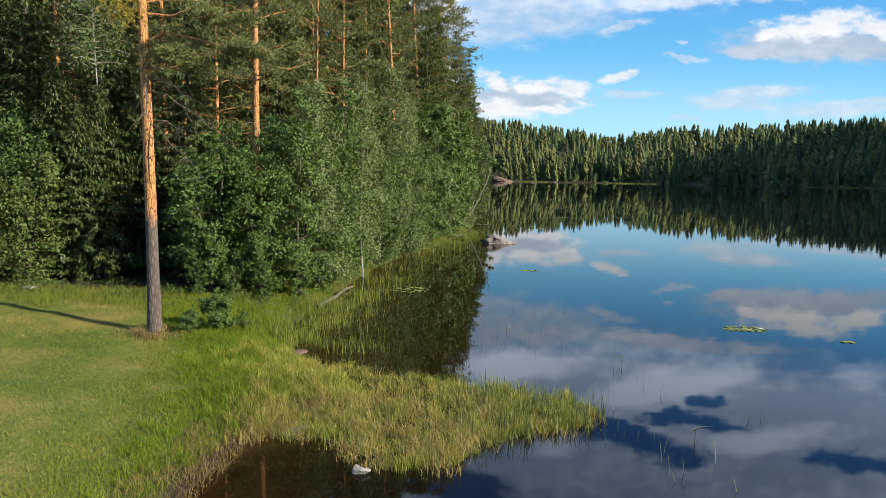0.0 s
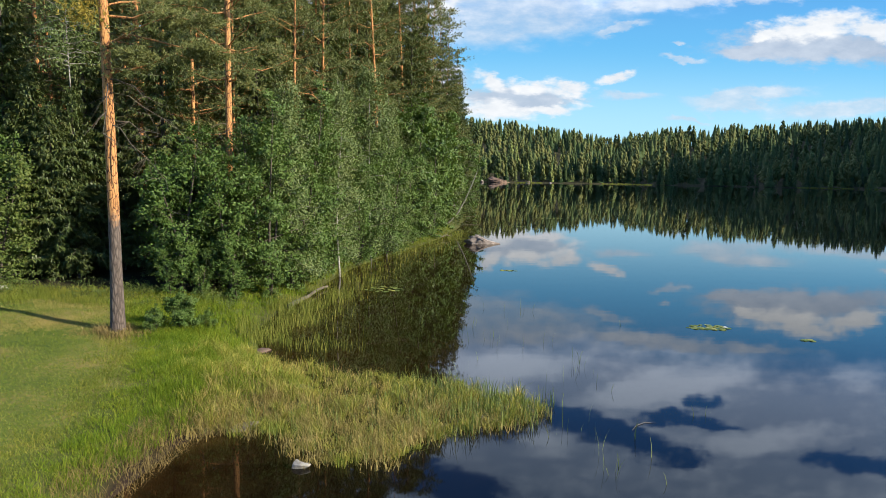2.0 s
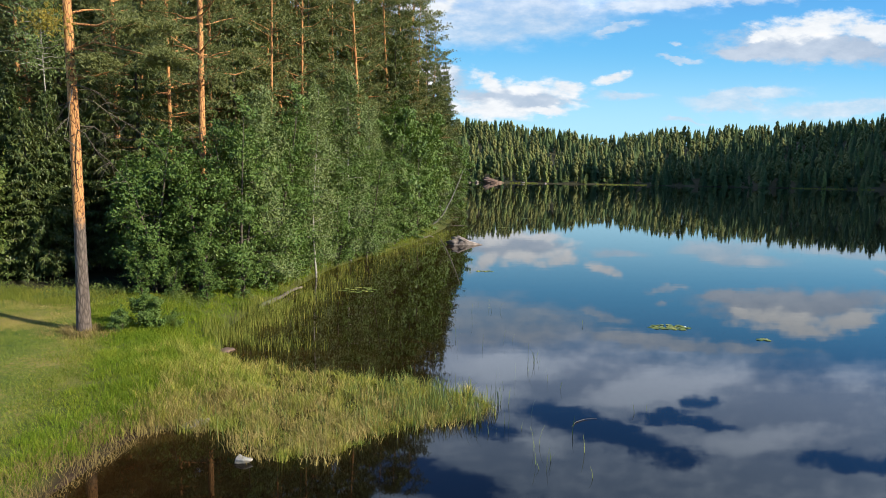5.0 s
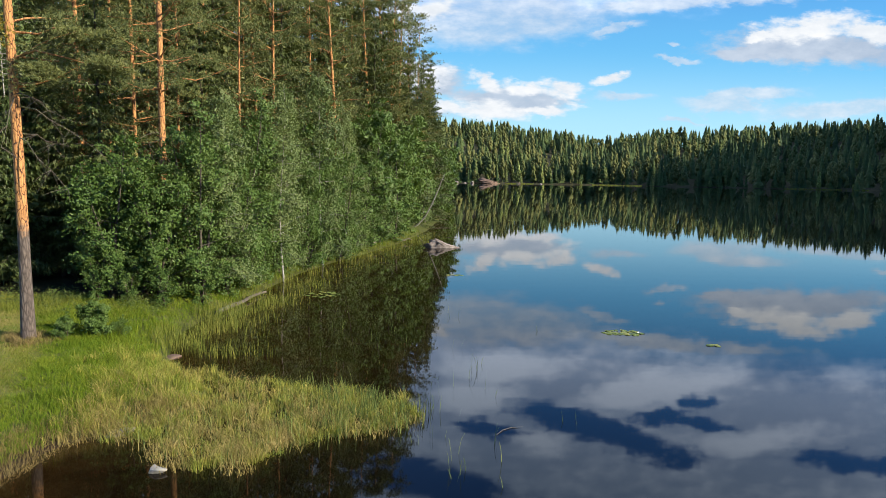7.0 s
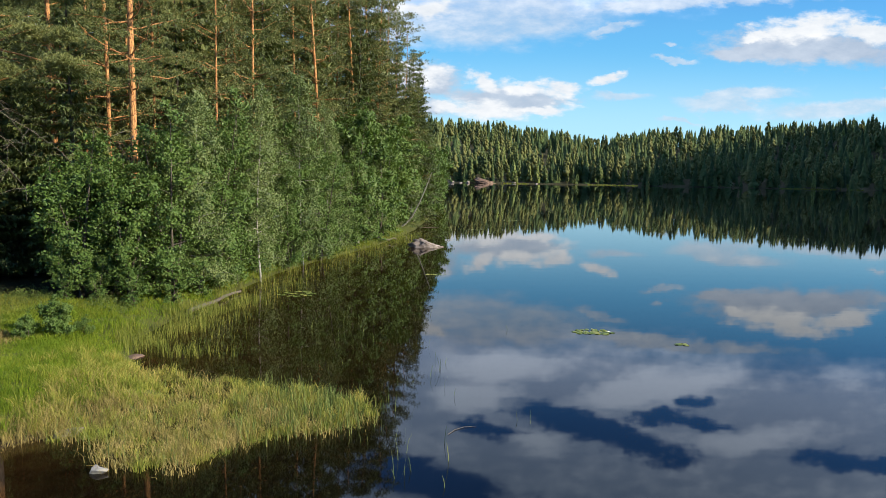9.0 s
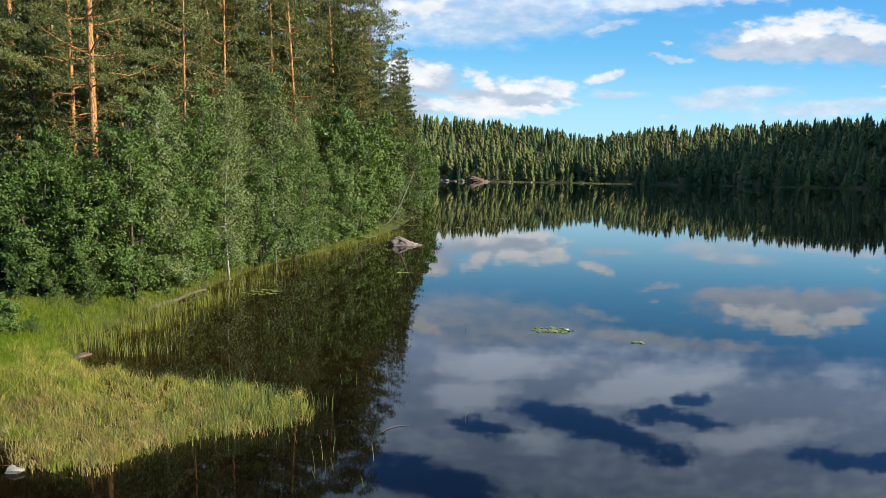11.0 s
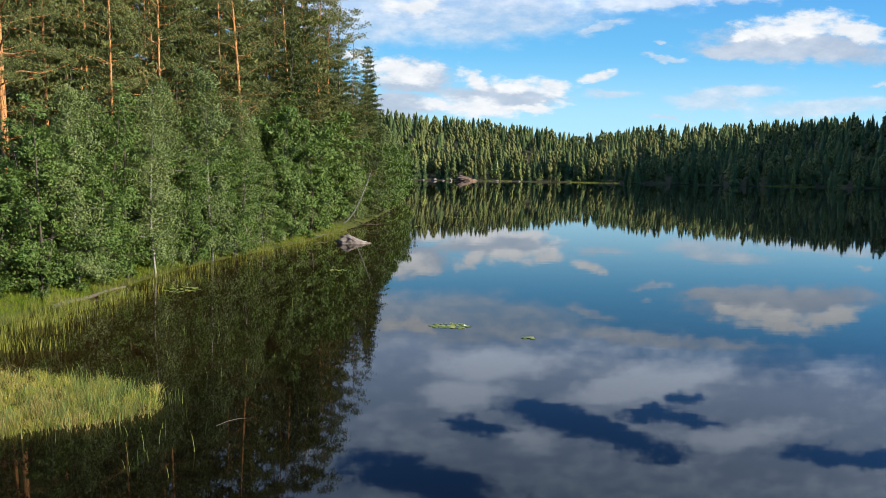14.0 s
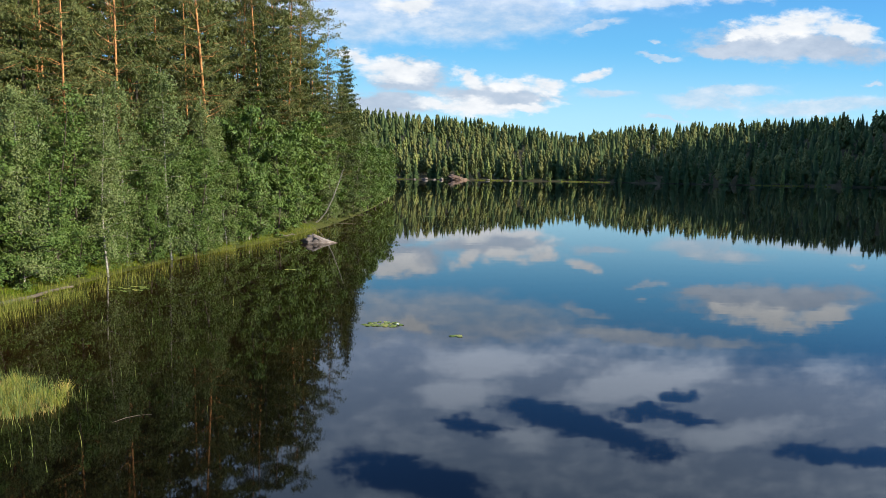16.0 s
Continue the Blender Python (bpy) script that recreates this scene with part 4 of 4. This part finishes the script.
# ---- grass and reeds ----
def blades(rng, x, y, z, height, width, bend, seg=3, flow=0.0, out=None):
    """Bent, tapering blades from an array of feet."""
    n = len(x)
    foot = np.stack([x, y, z], 1)
    az = rng.uniform(0, 6.283, n)
    if out is not None:                                # a given way to lean
        az = out + rng.normal(size=n) * 0.5
    elif flow:                                         # tussocks lean together
        az = 2.6 * bumps(x, y, 1.1) + 1.8 * bumps(x + 5, y, 0.4) + rng.normal(size=n) / flow
    lean = np.stack([np.cos(az), np.sin(az), np.zeros(n)], 1) * (bend * rng.uniform(0.1, 1.0, n) * height)[:, None]
    face = rng.uniform(0, 6.283, n)
    side = np.stack([np.cos(face), np.sin(face), np.zeros(n)], 1) * (width * rng.uniform(0.7, 1.3, n))[:, None] * 0.5
    rows = []
    for k in range(seg):
        s = k / seg
        mid = foot + lean * s * s + np.array([0, 0, 1.0]) * (height * (s - 0.12 * bend * s * s))[:, None]
        rows += [mid - side * (1 - 0.6 * s), mid + side * (1 - 0.6 * s)]
    rows.append(foot + lean + np.array([0, 0, 1.0]) * (height * (1 - 0.25 * bend))[:, None])
    v = np.stack(rows, 1)
    i = np.arange(n)[:, None] * (2 * seg + 1)
    quads = [i + np.array([[2 * k, 2 * k + 1, 2 * k + 3, 2 * k + 2]]) for k in range(seg - 1)]
    tris = i + np.array([[2 * seg - 2, 2 * seg - 1, 2 * seg]])
    return v.reshape(-1, 3), [np.concatenate(quads), tris] if quads else [tris]


def sown(rng, count, box):
    x0, y0, x1, y1 = box
    return rng.uniform(x0, x1, count), rng.uniform(y0, y1, count)


def tussocks(rng, x, y, each, radius):
    """Blades round the middle of each tussock: feet, the way outward and a measure of its own for each tussock."""
    own = np.repeat(rng.uniform(0, 1, len(x)), each)
    a, q = rng.uniform(0, 6.283, len(own)), radius * np.abs(rng.normal(size=len(own)))
    return np.repeat(x, each) + q * np.cos(a), np.repeat(y, each) + q * np.sin(a), a, own, q / radius


def in_patch(x, y, poly):
    inside = np.zeros(x.shape, bool)
    for (ax, ay), (bx, by) in zip(poly, poly[1:] + poly[:1]):
        inside ^= ((ay > y) != (by > y)) & (x < ax + (y - ay) * (bx - ax) / ((by - ay) or 1e-9))
    return inside


def stuff(name, label, category, v, faces, mat):
    return tagged(new(name, mesh_of(name, v, faces, mat)), label, category, kind="stuff")


SEDGE_BED = [(-4.3, 11.2), (-3.2, 12.0), (-2.2, 11.7), (-1.6, 11.2), (-0.9, 10.6), (0.1, 10.5), (0.6, 11.4), (1.6, 12.1), (2.5, 12.3), (3.3, 13.1), (2.9, 14.0), (1.6, 14.8), (0.3, 15.2), (-1.2, 15.6), (-2.6, 16.1), (-4.2, 17.2), (-5.6, 16.6), (-6.2, 14), (-5.6, 11.5)]


def sedges():
    rng = np.random.default_rng(71)
    x, y = sown(rng, 2600, (-6.8, 10.2, 3.6, 17.6))
    rag = 0.25 * bumps(x, y, 1.5) + 0.16 * bumps(x + 2, y, 4.1)
    keep = in_patch(x + rag, y + 0.6 * rag, SEDGE_BED) & (rng.uniform(size=len(x)) < ease(x - lawn_edge(y), 0.9, 2.7)) & (bumps(x, y, 2.3) + 0.6 * bumps(x + 7, y, 5.2) > -0.75)
    x, y, a, own, off = tussocks(rng, x[keep], y[keep], 44, 0.085)
    z = np.maximum(ground_height(x, y), -0.06)
    h = rng.uniform(0.55, 1.0, len(x)) * (0.15 + 0.36 * own ** 1.6) * (1.1 - 0.18 * np.minimum(off, 2))
    stuff("sedge_bed", "yellow-green sedges with straw tips standing in shallow water", "sedge", *blades(rng, x, y, z, h, 0.0105, 0.75, 2, out=a), BLADE_SEDGE)
    x, y = sown(rng, 100000, (-3.9, 10.2, 3.4, 17.0))
    p = 0.95 * (1 - ease(y - 0.12 * x, 11.8, 15.0)) * (1 - 0.7 * ease(x, 0.2, 2.0)) * np.clip(0.35 + 0.8 * bumps(x, y, 1.9) + 0.4 * bumps(x, y + 2, 4.3), 0.03, 1) + 0.10 * (bumps(x, y, 1.2) > 0)
    keep = in_patch(x + 0.3 * bumps(x, y, 1.5) + rng.normal(size=len(x)) * 0.12, y + 0.1 + rng.normal(size=len(x)) * 0.15, SEDGE_BED) & (rng.uniform(size=len(x)) < p)
    x, y = x[keep], y[keep]
    stuff("withered_sedge", "tangled straw-coloured sedge at the front of the bed", "sedge", *blades(rng, x, y, np.maximum(ground_height(x, y), -0.05), rng.uniform(0.14, 0.46, len(x)), 0.011, 0.95, 2), BLADE_STRAW)
    x, y = sown(rng, 26000, (-3.5, 10.2, 3.8, 17.0))
    keep = in_patch(x + 0.3 * bumps(x, y, 2.1) + rng.normal(size=len(x)) * 0.2, y + rng.normal(size=len(x)) * 0.2, SEDGE_BED) & (rng.uniform(size=len(x)) < 0.05 + 0.6 * ease(x, -0.6, 2.0) * np.clip(0.6 + 0.8 * bumps(x, y, 3.0), 0.1, 1))
    x, y = x[keep], y[keep]
    stuff("reed_bed", "blue-green reeds at the outer edge of the sedges", "reeds", *blades(rng, x, y, np.full(len(x), -0.05), rng.uniform(0.22, 0.55, len(x)), 0.013, 0.3, flow=0.4), BLADE_BLUE)


def shore_reeds():
    rng = np.random.default_rng(72)
    x, y = sown(rng, 190000, (-5.5, 17.5, 5.5, 56))
    d = inland(x, y)
    clump = bumps(x, y, 0.9) + 0.5 * bumps(x, y, 2.7)
    p = (0.55 * ease(d, -2.1, -0.7) * (1 - 0.80 * ease(y, 24, 31)) + 0.13 * ease(d, -3.4, -1.5) * (1 - 0.5 * ease(y, 26, 33))) * np.clip(0.42 + 0.95 * clump, 0.02, 1)
    keep = (d < 0.5) & (d > -3.4) & (rng.uniform(size=len(x)) < p)
    x, y = x[keep], y[keep]
    z = np.maximum(ground_height(x, y), -0.06)
    stuff("shore_reeds", "thin green reeds along the wooded shore", "reeds", *blades(rng, x, y, z, rng.uniform(0.2, 0.62, len(x)), 0.013, 0.35, flow=0.4), BLADE_REED)
    # single stalks further out
    px, py = [], []
    for cx, cy, n, s in [(3.6, 23.6, 7, 0.5), (4.6, 16.2, 6, 0.3), (4.3, 11.7, 6, 0.5), (2.7, 19.5, 6, 0.8), (3.6, 18.9, 4, 0.5), (6.6, 13.2, 3, 0.3), (4.2, 10.3, 7, 0.25), (5.0, 16.5, 5, 0.4), (2.8, 12.2, 14, 0.7), (7.2, 21.5, 2, 0.1), (4.0, 14.4, 5, 0.5), (1.6, 17.5, 9, 0.9), (0.9, 20.5, 10, 1.2)]:
        px += list(cx + rng.normal(size=n) * s)
        py += list(cy + rng.normal(size=n) * s)
    px, py = np.array(px), np.array(py)
    stuff("lone_stalks", "scattered single reed stalks in open water", "reeds", *blades(rng, px, py, np.full(len(px), -0.05), rng.uniform(0.25, 0.65, len(px)), 0.010, 0.4), BLADE_BLUE)


def meadow():
    rng = np.random.default_rng(73)
    x, y = sown(rng, 330000, (-11, 7, 4, 58))
    d = inland(x, y)
    near = y < 21
    past = x - lawn_edge(y) + rng.normal(size=len(x)) * 0.15
    keep = (d > 0.1) & np.where(near, past > 0, d < 2.6) & (rng.uniform(size=len(x)) < np.where(near, 1.0, 0.5) * ease(d, 0.0, 0.6) * np.clip(0.75 + 0.8 * bumps(x, y, 1.7), 0.15, 1))
    x, y, d, past = x[keep], y[keep], d[keep], past[keep]
    h = rng.uniform(0.12, 0.32, len(x)) * np.clip(1 + 0.6 * bumps(x, y, 1.2) + 0.5 * bumps(x, y + 3, 3.1), 0.35, 1.7) * np.where(y < 21, np.interp(past, [0, 0.8, 1.5], [0.35, 0.9, 1.1]), 0.9)
    stuff("rough_grass", "tall bright green grass between the lawn and the water", "grass", *blades(rng, x, y, ground_height(x, y) - 0.02, h, 0.011, 0.8, 2, flow=0.35), BLADE_GRASS)
    x, y = sown(rng, 4600, (-9.0, 7.0, -2.4, 22.5))
    d, past = inland(x, y), x - lawn_edge(y)
    keep = (d > 0.3) & (past > 0.15) & (past < 3.0) & (rng.uniform(size=len(x)) < (1 - 0.7 * ease(past, 1.5, 2.8))) & (bumps(x, y, 1.9) > -0.6)
    tall = np.interp(past[keep], [0, 0.5, 1.2], [0.35, 0.8, 1.0]).repeat(36)
    x, y, a, own, off = tussocks(rng, x[keep], y[keep], 36, 0.13)
    h = rng.uniform(0.5, 1.0, len(x)) * (0.14 + 0.26 * own) * tall * (1.1 - 0.2 * np.minimum(off, 2))
    stuff("tussock_grass", "bright green tussocks of long grass beside the lawn", "grass", *blades(rng, x, y, ground_height(x, y) - 0.02, h, 0.009, 0.9, 2, out=a), BLADE_TUSSOCK)
    x, y = sown(rng, 4200, (-9.0, 16.5, 2.5, 50))
    d = inland(x, y)
    keep = (d > 0.25) & (d < np.interp(y, [17, 21, 26, 32], [4.0, 3.6, 2.4, 1.6])) & (rng.uniform(size=len(x)) < np.interp(y, [17, 24, 50], [1.0, 0.9, 0.6])) & (x > lawn_edge(np.minimum(y, 20)) + 0.4)
    x, y, a, own, off = tussocks(rng, x[keep], y[keep], 30, 0.16)
    h = rng.uniform(0.5, 1.0, len(x)) * (0.14 + 0.26 * own)
    stuff("bank_grass", "lush green grass on the bank below the trees", "grass", *blades(rng, x, y, ground_height(x, y) - 0.02, h, 0.011, 0.9, 2, out=a), BLADE_TUSSOCK)
    x, y = sown(rng, 50000, (-6.5, 8, -2, 13.5))
    d = inland(x, y)
    keep = (d > -0.25) & (d < 0.8) & (rng.uniform(size=len(x)) < 0.55 * np.clip(0.6 + 0.5 * bumps(x, y, 2.0), 0.05, 1))
    x, y = x[keep], y[keep]
    stuff("dry_grass", "brownish dead grass hanging over the muddy water edge", "grass", *blades(rng, x, y, ground_height(x, y) - 0.01, rng.uniform(0.10, 0.34, len(x)), 0.008, 1.2), BLADE_DRY)
    x, y = sown(rng, 15000, (-8.6, 16.0, -6.6, 17.9))
    keep = (np.hypot(x + 7.62, y - 16.9) < np.abs(rng.normal(size=len(x))) * 0.33 * (1 + 0.5 * bumps(x, y, 3.0))) & (np.hypot(x + 7.62, y - 16.9) > 0.2)
    x, y = x[keep], y[keep]
    stuff("dry_tuft", "straw-coloured grass round the foot of the pine", "grass", *blades(rng, x, y, ground_height(x, y) - 0.01, rng.uniform(0.1, 0.28, len(x)), 0.011, 0.8), BLADE_DRY)


def lawn_grass():
    rng = np.random.default_rng(74)
    x, y = sown(rng, 130000, (-17, 6.5, -4, 20.8))
    d = inland(x, y)
    keep = (x < lawn_edge(y) + 0.25) & (x / y > -0.78)
    x, y = x[keep], y[keep]
    stuff("lawn_grass", "short mown lawn grass with dry patches", "grass", *blades(rng, x, y, ground_height(x, y) - 0.005, rng.uniform(0.03, 0.075, len(x)), 0.017, 0.9, 1), BLADE_LAWN)
    x, y = sown(rng, 120000, (-9.5, 6.5, -4.5, 17.5))
    inside = lawn_edge(y) - x
    keep = rng.uniform(size=len(x)) < np.exp(-((inside - 0.30) / 0.42) ** 2) * np.clip(0.5 + 0.4 * bumps(x, y, 2.2), 0.1, 0.8)
    x, y = x[keep], y[keep]
    stuff("mown_rim", "yellowish mown strip along the edge of the lawn", "grass", *blades(rng, x, y, ground_height(x, y) - 0.005, rng.uniform(0.04, 0.10, len(x)), 0.016, 0.9, 1), BLADE_EDGE)


def dry_lawn():
    rng = np.random.default_rng(77)
    x, y = sown(rng, 70000, (-14, 15.8, -6.5, 20.2))
    p = np.exp(-((x + 9.4) / 2.6) ** 2 - ((y - 17.5) / 1.0) ** 2) * np.clip(0.6 + 0.6 * bumps(x, y, 1.3), 0, 1) + 0.35 * ease(y, 18.9, 19.6) * (bumps(x, y, 0.6) > 0)
    keep = (rng.uniform(size=len(x)) < p) & (x < lawn_edge(y) + 0.3)
    x, y = x[keep], y[keep]
    stuff("dry_lawn", "scorched straw-coloured patch of lawn beside the pine", "grass", *blades(rng, x, y, ground_height(x, y) - 0.005, rng.uniform(0.03, 0.08, len(x)), 0.014, 1.0, 1), BLADE_STRAW)


def undergrowth():
    rng = np.random.default_rng(75)
    x, y = sown(rng, 45000, (-18, 19.6, -4.4, 24.5))
    d = inland(x, y)
    edge = 20.6 + 0.6 * bumps(x, y, 0.8) + 0.9 * ease(x, -8, -5)
    keep = (y > edge) & (y < edge + 2.2) & (d > 1.2) & (rng.uniform(size=len(x)) < np.clip(0.35 + 0.9 * bumps(x + 3, y, 0.9), 0.03, 1))
    x, y = x[keep], y[keep]
    z = ground_height(x, y) + rng.uniform(0.02, 0.5, len(x)) * np.clip(0.6 + 0.5 * bumps(x, y, 1.4), 0.15, 1)
    soup = Soup()
    leaves(soup, rng, np.stack([x, y, z], 1), 0.075, slim=0.4)
    tagged(new("undergrowth", soup.mesh("undergrowth", LEAF_YOUNG)), "low ferns and shrubs at the forest edge", "undergrowth", kind="stuff")


def edge_grass():
    rng = np.random.default_rng(76)
    x, y = sown(rng, 30000, (-18, 18.8, -6.5, 22.2))
    keep = rng.uniform(size=len(x)) < ease(y + 0.5 * bumps(x, y, 0.9), 19.2, 20.4) * np.clip(0.6 + 0.5 * bumps(x, y, 1.6), 0.1, 1)
    x, y = x[keep], y[keep]
    stuff("edge_grass", "yellowish unmown grass along the edge of the forest", "grass", *blades(rng, x, y, ground_height(x, y) - 0.01, rng.uniform(0.1, 0.36, len(x)), 0.010, 0.8, 2), BLADE_EDGE)


sedges(), dry_lawn(), edge_grass(), shore_reeds(), meadow(), lawn_grass(), undergrowth()


# ---- rocks, timber, lilies ----
def boulder(name, label, seed, size, at, mat, rough=0.22, sharp=1.0, turn=0.0, sink=0.3, taper=0.0):
    """A worn stone: a ball cut by planes and roughened."""
    rng = np.random.default_rng(seed)
    bm = bmesh.new()
    bmesh.ops.create_icosphere(bm, subdivisions=4, radius=1.0)
    cuts = [(unit(rng.normal(size=3)), rng.uniform(0.42, 0.8)) for _ in range(int(13 * sharp))]
    for v in bm.verts:
        p = np.array(v.co)
        for nrm, dist in cuts:
            over = p @ nrm - dist
            if over > 0:
                p = p - nrm * over * 0.97
        k = 1 + rough * (0.5 * noise.fractal(Vector(p * 1.4 + seed), 1.0, 2.0, 3) + 0.3 * noise.fractal(Vector(p * 5.0 + seed), 0.8, 2.0, 4))
        p = p * k
        p[2] *= 1 - taper * max(0.0, p[0] + 0.25)
        p[1] *= 1 - 0.5 * taper * max(0.0, p[0])
        v.co = Vector(p * np.array(size) * 0.62)
    for f in bm.faces:
        f.smooth = True
    me = bpy.data.meshes.new(name)
    bm.to_mesh(me)
    bm.free()
    me.materials.append(mat)
    ob = new(name, me)
    ob.matrix_basis = pose(at[0], at[1], at[2] + size[2] * (0.5 - sink), 0, 0, turn)
    return tagged(ob, label, "rock")


boulder("lake_boulder", "grey granite boulder sloping into the lake", 3, (2.1, 1.6, 0.98), (4.15, 46.6, 0), STONE_LAKE, 0.75, 1.3, 0, 0.45, 0.8)
boulder("white_stone", "small pale stone in shallow brown water", 5, (0.36, 0.22, 0.18), (-1.33, 10.42, 0), STONE_PALE, 0.35, 1.2, 15, 0.42)
boulder("edge_stone", "flat grey stone at the muddy water edge", 6, (0.55, 0.32, 0.2), (-2.75, 12.1, 0.0), STONE_LAKE, 0.25, 1.0, 30, 0.4)
boulder("cove_stone", "flat brown stone at the head of the cove", 7, (0.5, 0.32, 0.16), (-3.9, 17.5, -0.02), STONE_RED, 0.25, 1.0, 60, 0.45)
boulder("garden_stone", "pale stone at the edge of the lawn", 8, (0.45, 0.35, 0.30), (-13.5, 21.2, ground_at(-13.5, 21.2)), STONE_PALE, 0.2, 1.0, 0, 0.2)
boulder("shore_outcrop", "reddish bare rock on the far shore", 9, (13, 7, 4.2), (33, 367, 0), STONE_RED, 0.95, 2.2, 20, 0.46)
for k, (bx, by, bs) in enumerate([(14, 363.4, 3.2), (19, 364.2, 2.2), (23, 364.6, 3.6), (8, 362.6, 2.4), (49, 369.6, 2.6), (62, 370.2, 2.0)]):
    tagged(boulder("far_boulder", "pale boulder at the far waterline", 10 + k, (bs, bs * 0.7, bs * 0.5), (bx, by, 0), STONE_LAKE, 0.4, 1.2, 40 * k, 0.4), group="boulders on the far shore")


def timber(name, label, points, radii, mat, category="log"):
    soup = Soup()
    p = np.asarray(points, float)
    tube(soup, p, radii, 9)
    for end in (0, -1):
        d = p[end] - p[1 if end == 0 else -2]
        d /= np.linalg.norm(d)
        tube(soup, [p[end] - d * 0.01, p[end] + d * 0.015], [radii[end] * 0.98, 0.002], 9)
    return tagged(new(name, soup.mesh(name, mat, True)), label, category)


def bent(a, b, n, sag, seed):
    rng = np.random.default_rng(seed)
    s = np.linspace(0, 1, n)[:, None]
    return np.array(a) * (1 - s) + np.array(b) * s + rng.normal(size=(n, 3)) * sag


timber("shore_log", "weathered grey log lying along the water's edge", bent((-4.42, 22.98, 0.12), (-3.87, 27.5, 0.10), 11, 0.03, 1), np.linspace(0.095, 0.05, 11), WOOD_GREY)
timber("stump", "pale broken stump in shore grass", bent((-0.87, 45.9, 0.1), (-0.85, 45.9, 0.7), 4, 0.01, 3), [0.16, 0.14, 0.14, 0.12], WOOD_GREY, "stump")
timber("driftwood", "bleached driftwood stick on the grassy shore", bent((0.6, 48.5, 0.28), (1.7, 49.6, 0.25), 5, 0.04, 4), np.linspace(0.07, 0.04, 5), WOOD_GREY)
timber("floating_reed", "curved yellowish reed leaf floating on the lake", [(4.85, 12.25, 0.012), (5.0, 12.5, 0.014), (5.2, 12.65, 0.014), (5.45, 12.7, 0.012)], [0.004, 0.007, 0.006, 0.002], WOOD_GREY, "reed")

leaning = thing("leaning_birch", "bare white birch stem leaning out over the water", "dead birch")
lean_soup = Soup()
tube(lean_soup, [(-0.1, 0, -0.2), (0.5, -0.1, 0.22), (1.15, -0.35, 0.95), (1.8, -0.7, 2.2), (2.35, -1.0, 3.5), (2.9, -1.2, 5.0)], [0.085, 0.08, 0.07, 0.058, 0.045, 0.025], 7)
part("trunk", lean_soup.mesh("leaning_trunk", BARK_BIRCH, True), leaning)
lean_soup = Soup()
lean_rng = np.random.default_rng(8)
for k in range(6):
    tube(lean_soup, limb_line(lean_rng, np.array([2.9 - 0.11 * k, -1.2 + 0.04 * k, 5.0 - 0.3 * k]), k * 2.0, 0.5, 0.7, -0.3), np.linspace(0.015, 0.004, 5), 4)
part("twigs", lean_soup.mesh("leaning_twigs", BARK_DARK, True), leaning)
settle(leaning, 1.35, 60.5)


def lily_patch(label, cx, cy, rx, ry, count, seed, flowers):
    rng = np.random.default_rng(seed)
    patch = thing("water_lily_patch", label, "water lilies", "water lilies")
    patch.matrix_basis = pose(cx, cy, 0.006)
    w = np.linspace(0.25, 6.03, 11)
    disc = np.vstack([[0, 0, 0.004], np.stack([np.cos(w), np.sin(w), 0.006 * np.cos(3 * w)], 1)])
    under = disc - [0, 0, 0.008]
    tri = [(0, i, i + 1) for i in range(1, 11)]
    rim = [(i, i + 12, i + 13, i + 1) for i in range(1, 11)]
    pad_mesh = mesh_of("lily_pad", np.vstack([disc, under]), [rim, tri + [(12, b + 12, a + 12) for _, a, b in tri]], PAD)
    for k in range(count):
        a, q = rng.uniform(0, 6.28), math.sqrt(rng.uniform())
        ob = part("lily_pad", pad_mesh, patch)
        s = rng.uniform(0.06, 0.11)
        ob.matrix_basis = pose(rx * q * math.cos(a), ry * q * math.sin(a), 0.0015 * (k % 9), rng.normal() * 2, rng.normal() * 2, rng.uniform(0, 360)) @ Matrix.Diagonal((s, s, 1, 1))
    for fx, fy in flowers:
        soup = Soup()
        for k in range(14):
            a, up = k * 2.4, 0.35 + 0.07 * (k % 7)
            d = np.array([math.cos(a) * math.cos(up), math.sin(a) * math.cos(up), math.sin(up)])
            s = np.array([-math.sin(a), math.cos(a), 0])
            soup.put([[0, 0, 0.01], d * 0.035 + s * 0.018, d * 0.075, d * 0.035 - s * 0.018], [(0, 1, 2, 3)])
        ob = part("flower", soup.mesh("lily_flower", PETAL), patch, "white water lily flower")
        ob.matrix_basis = pose(fx, fy, 0.02)
    return patch


lily_patch("yellow-green water lily pads with one white flower", 10.0, 21.25, 0.72, 0.38, 42, 1, [(0.5, -0.12)])
lily_patch("few lily pads floating in open water", 12.5, 19.7, 0.22, 0.09, 8, 2, [])
lily_patch("small group of lily pads near the reeds", -1.3, 27.5, 0.9, 0.7, 30, 3, [])
lily_patch("few floating lily pads off the wooded bank", 4.6, 33.5, 0.5, 0.3, 10, 4, [])
lily_patch("far floating pads before the reflected forest", 14.0, 75.0, 2.2, 0.8, 26, 5, [])
lily_patch("far floating pads on the open lake", 7.5, 62.0, 1.6, 0.6, 20, 6, [])

for x0, y0, x1, y1 in [(3.0, 75.0, 4.9, 75.3), (3.1, 63.1, 5.0, 63.5), (4.4, 54.0, 5.2, 53.6)]:
    timber("floating_stick", "thin pale stick floating on the dark water", bent((x0, y0, 0.01), (x1, y1, 0.01), 4, 0.01, 9), [0.02, 0.025, 0.02, 0.01], WOOD_GREY, "stick")
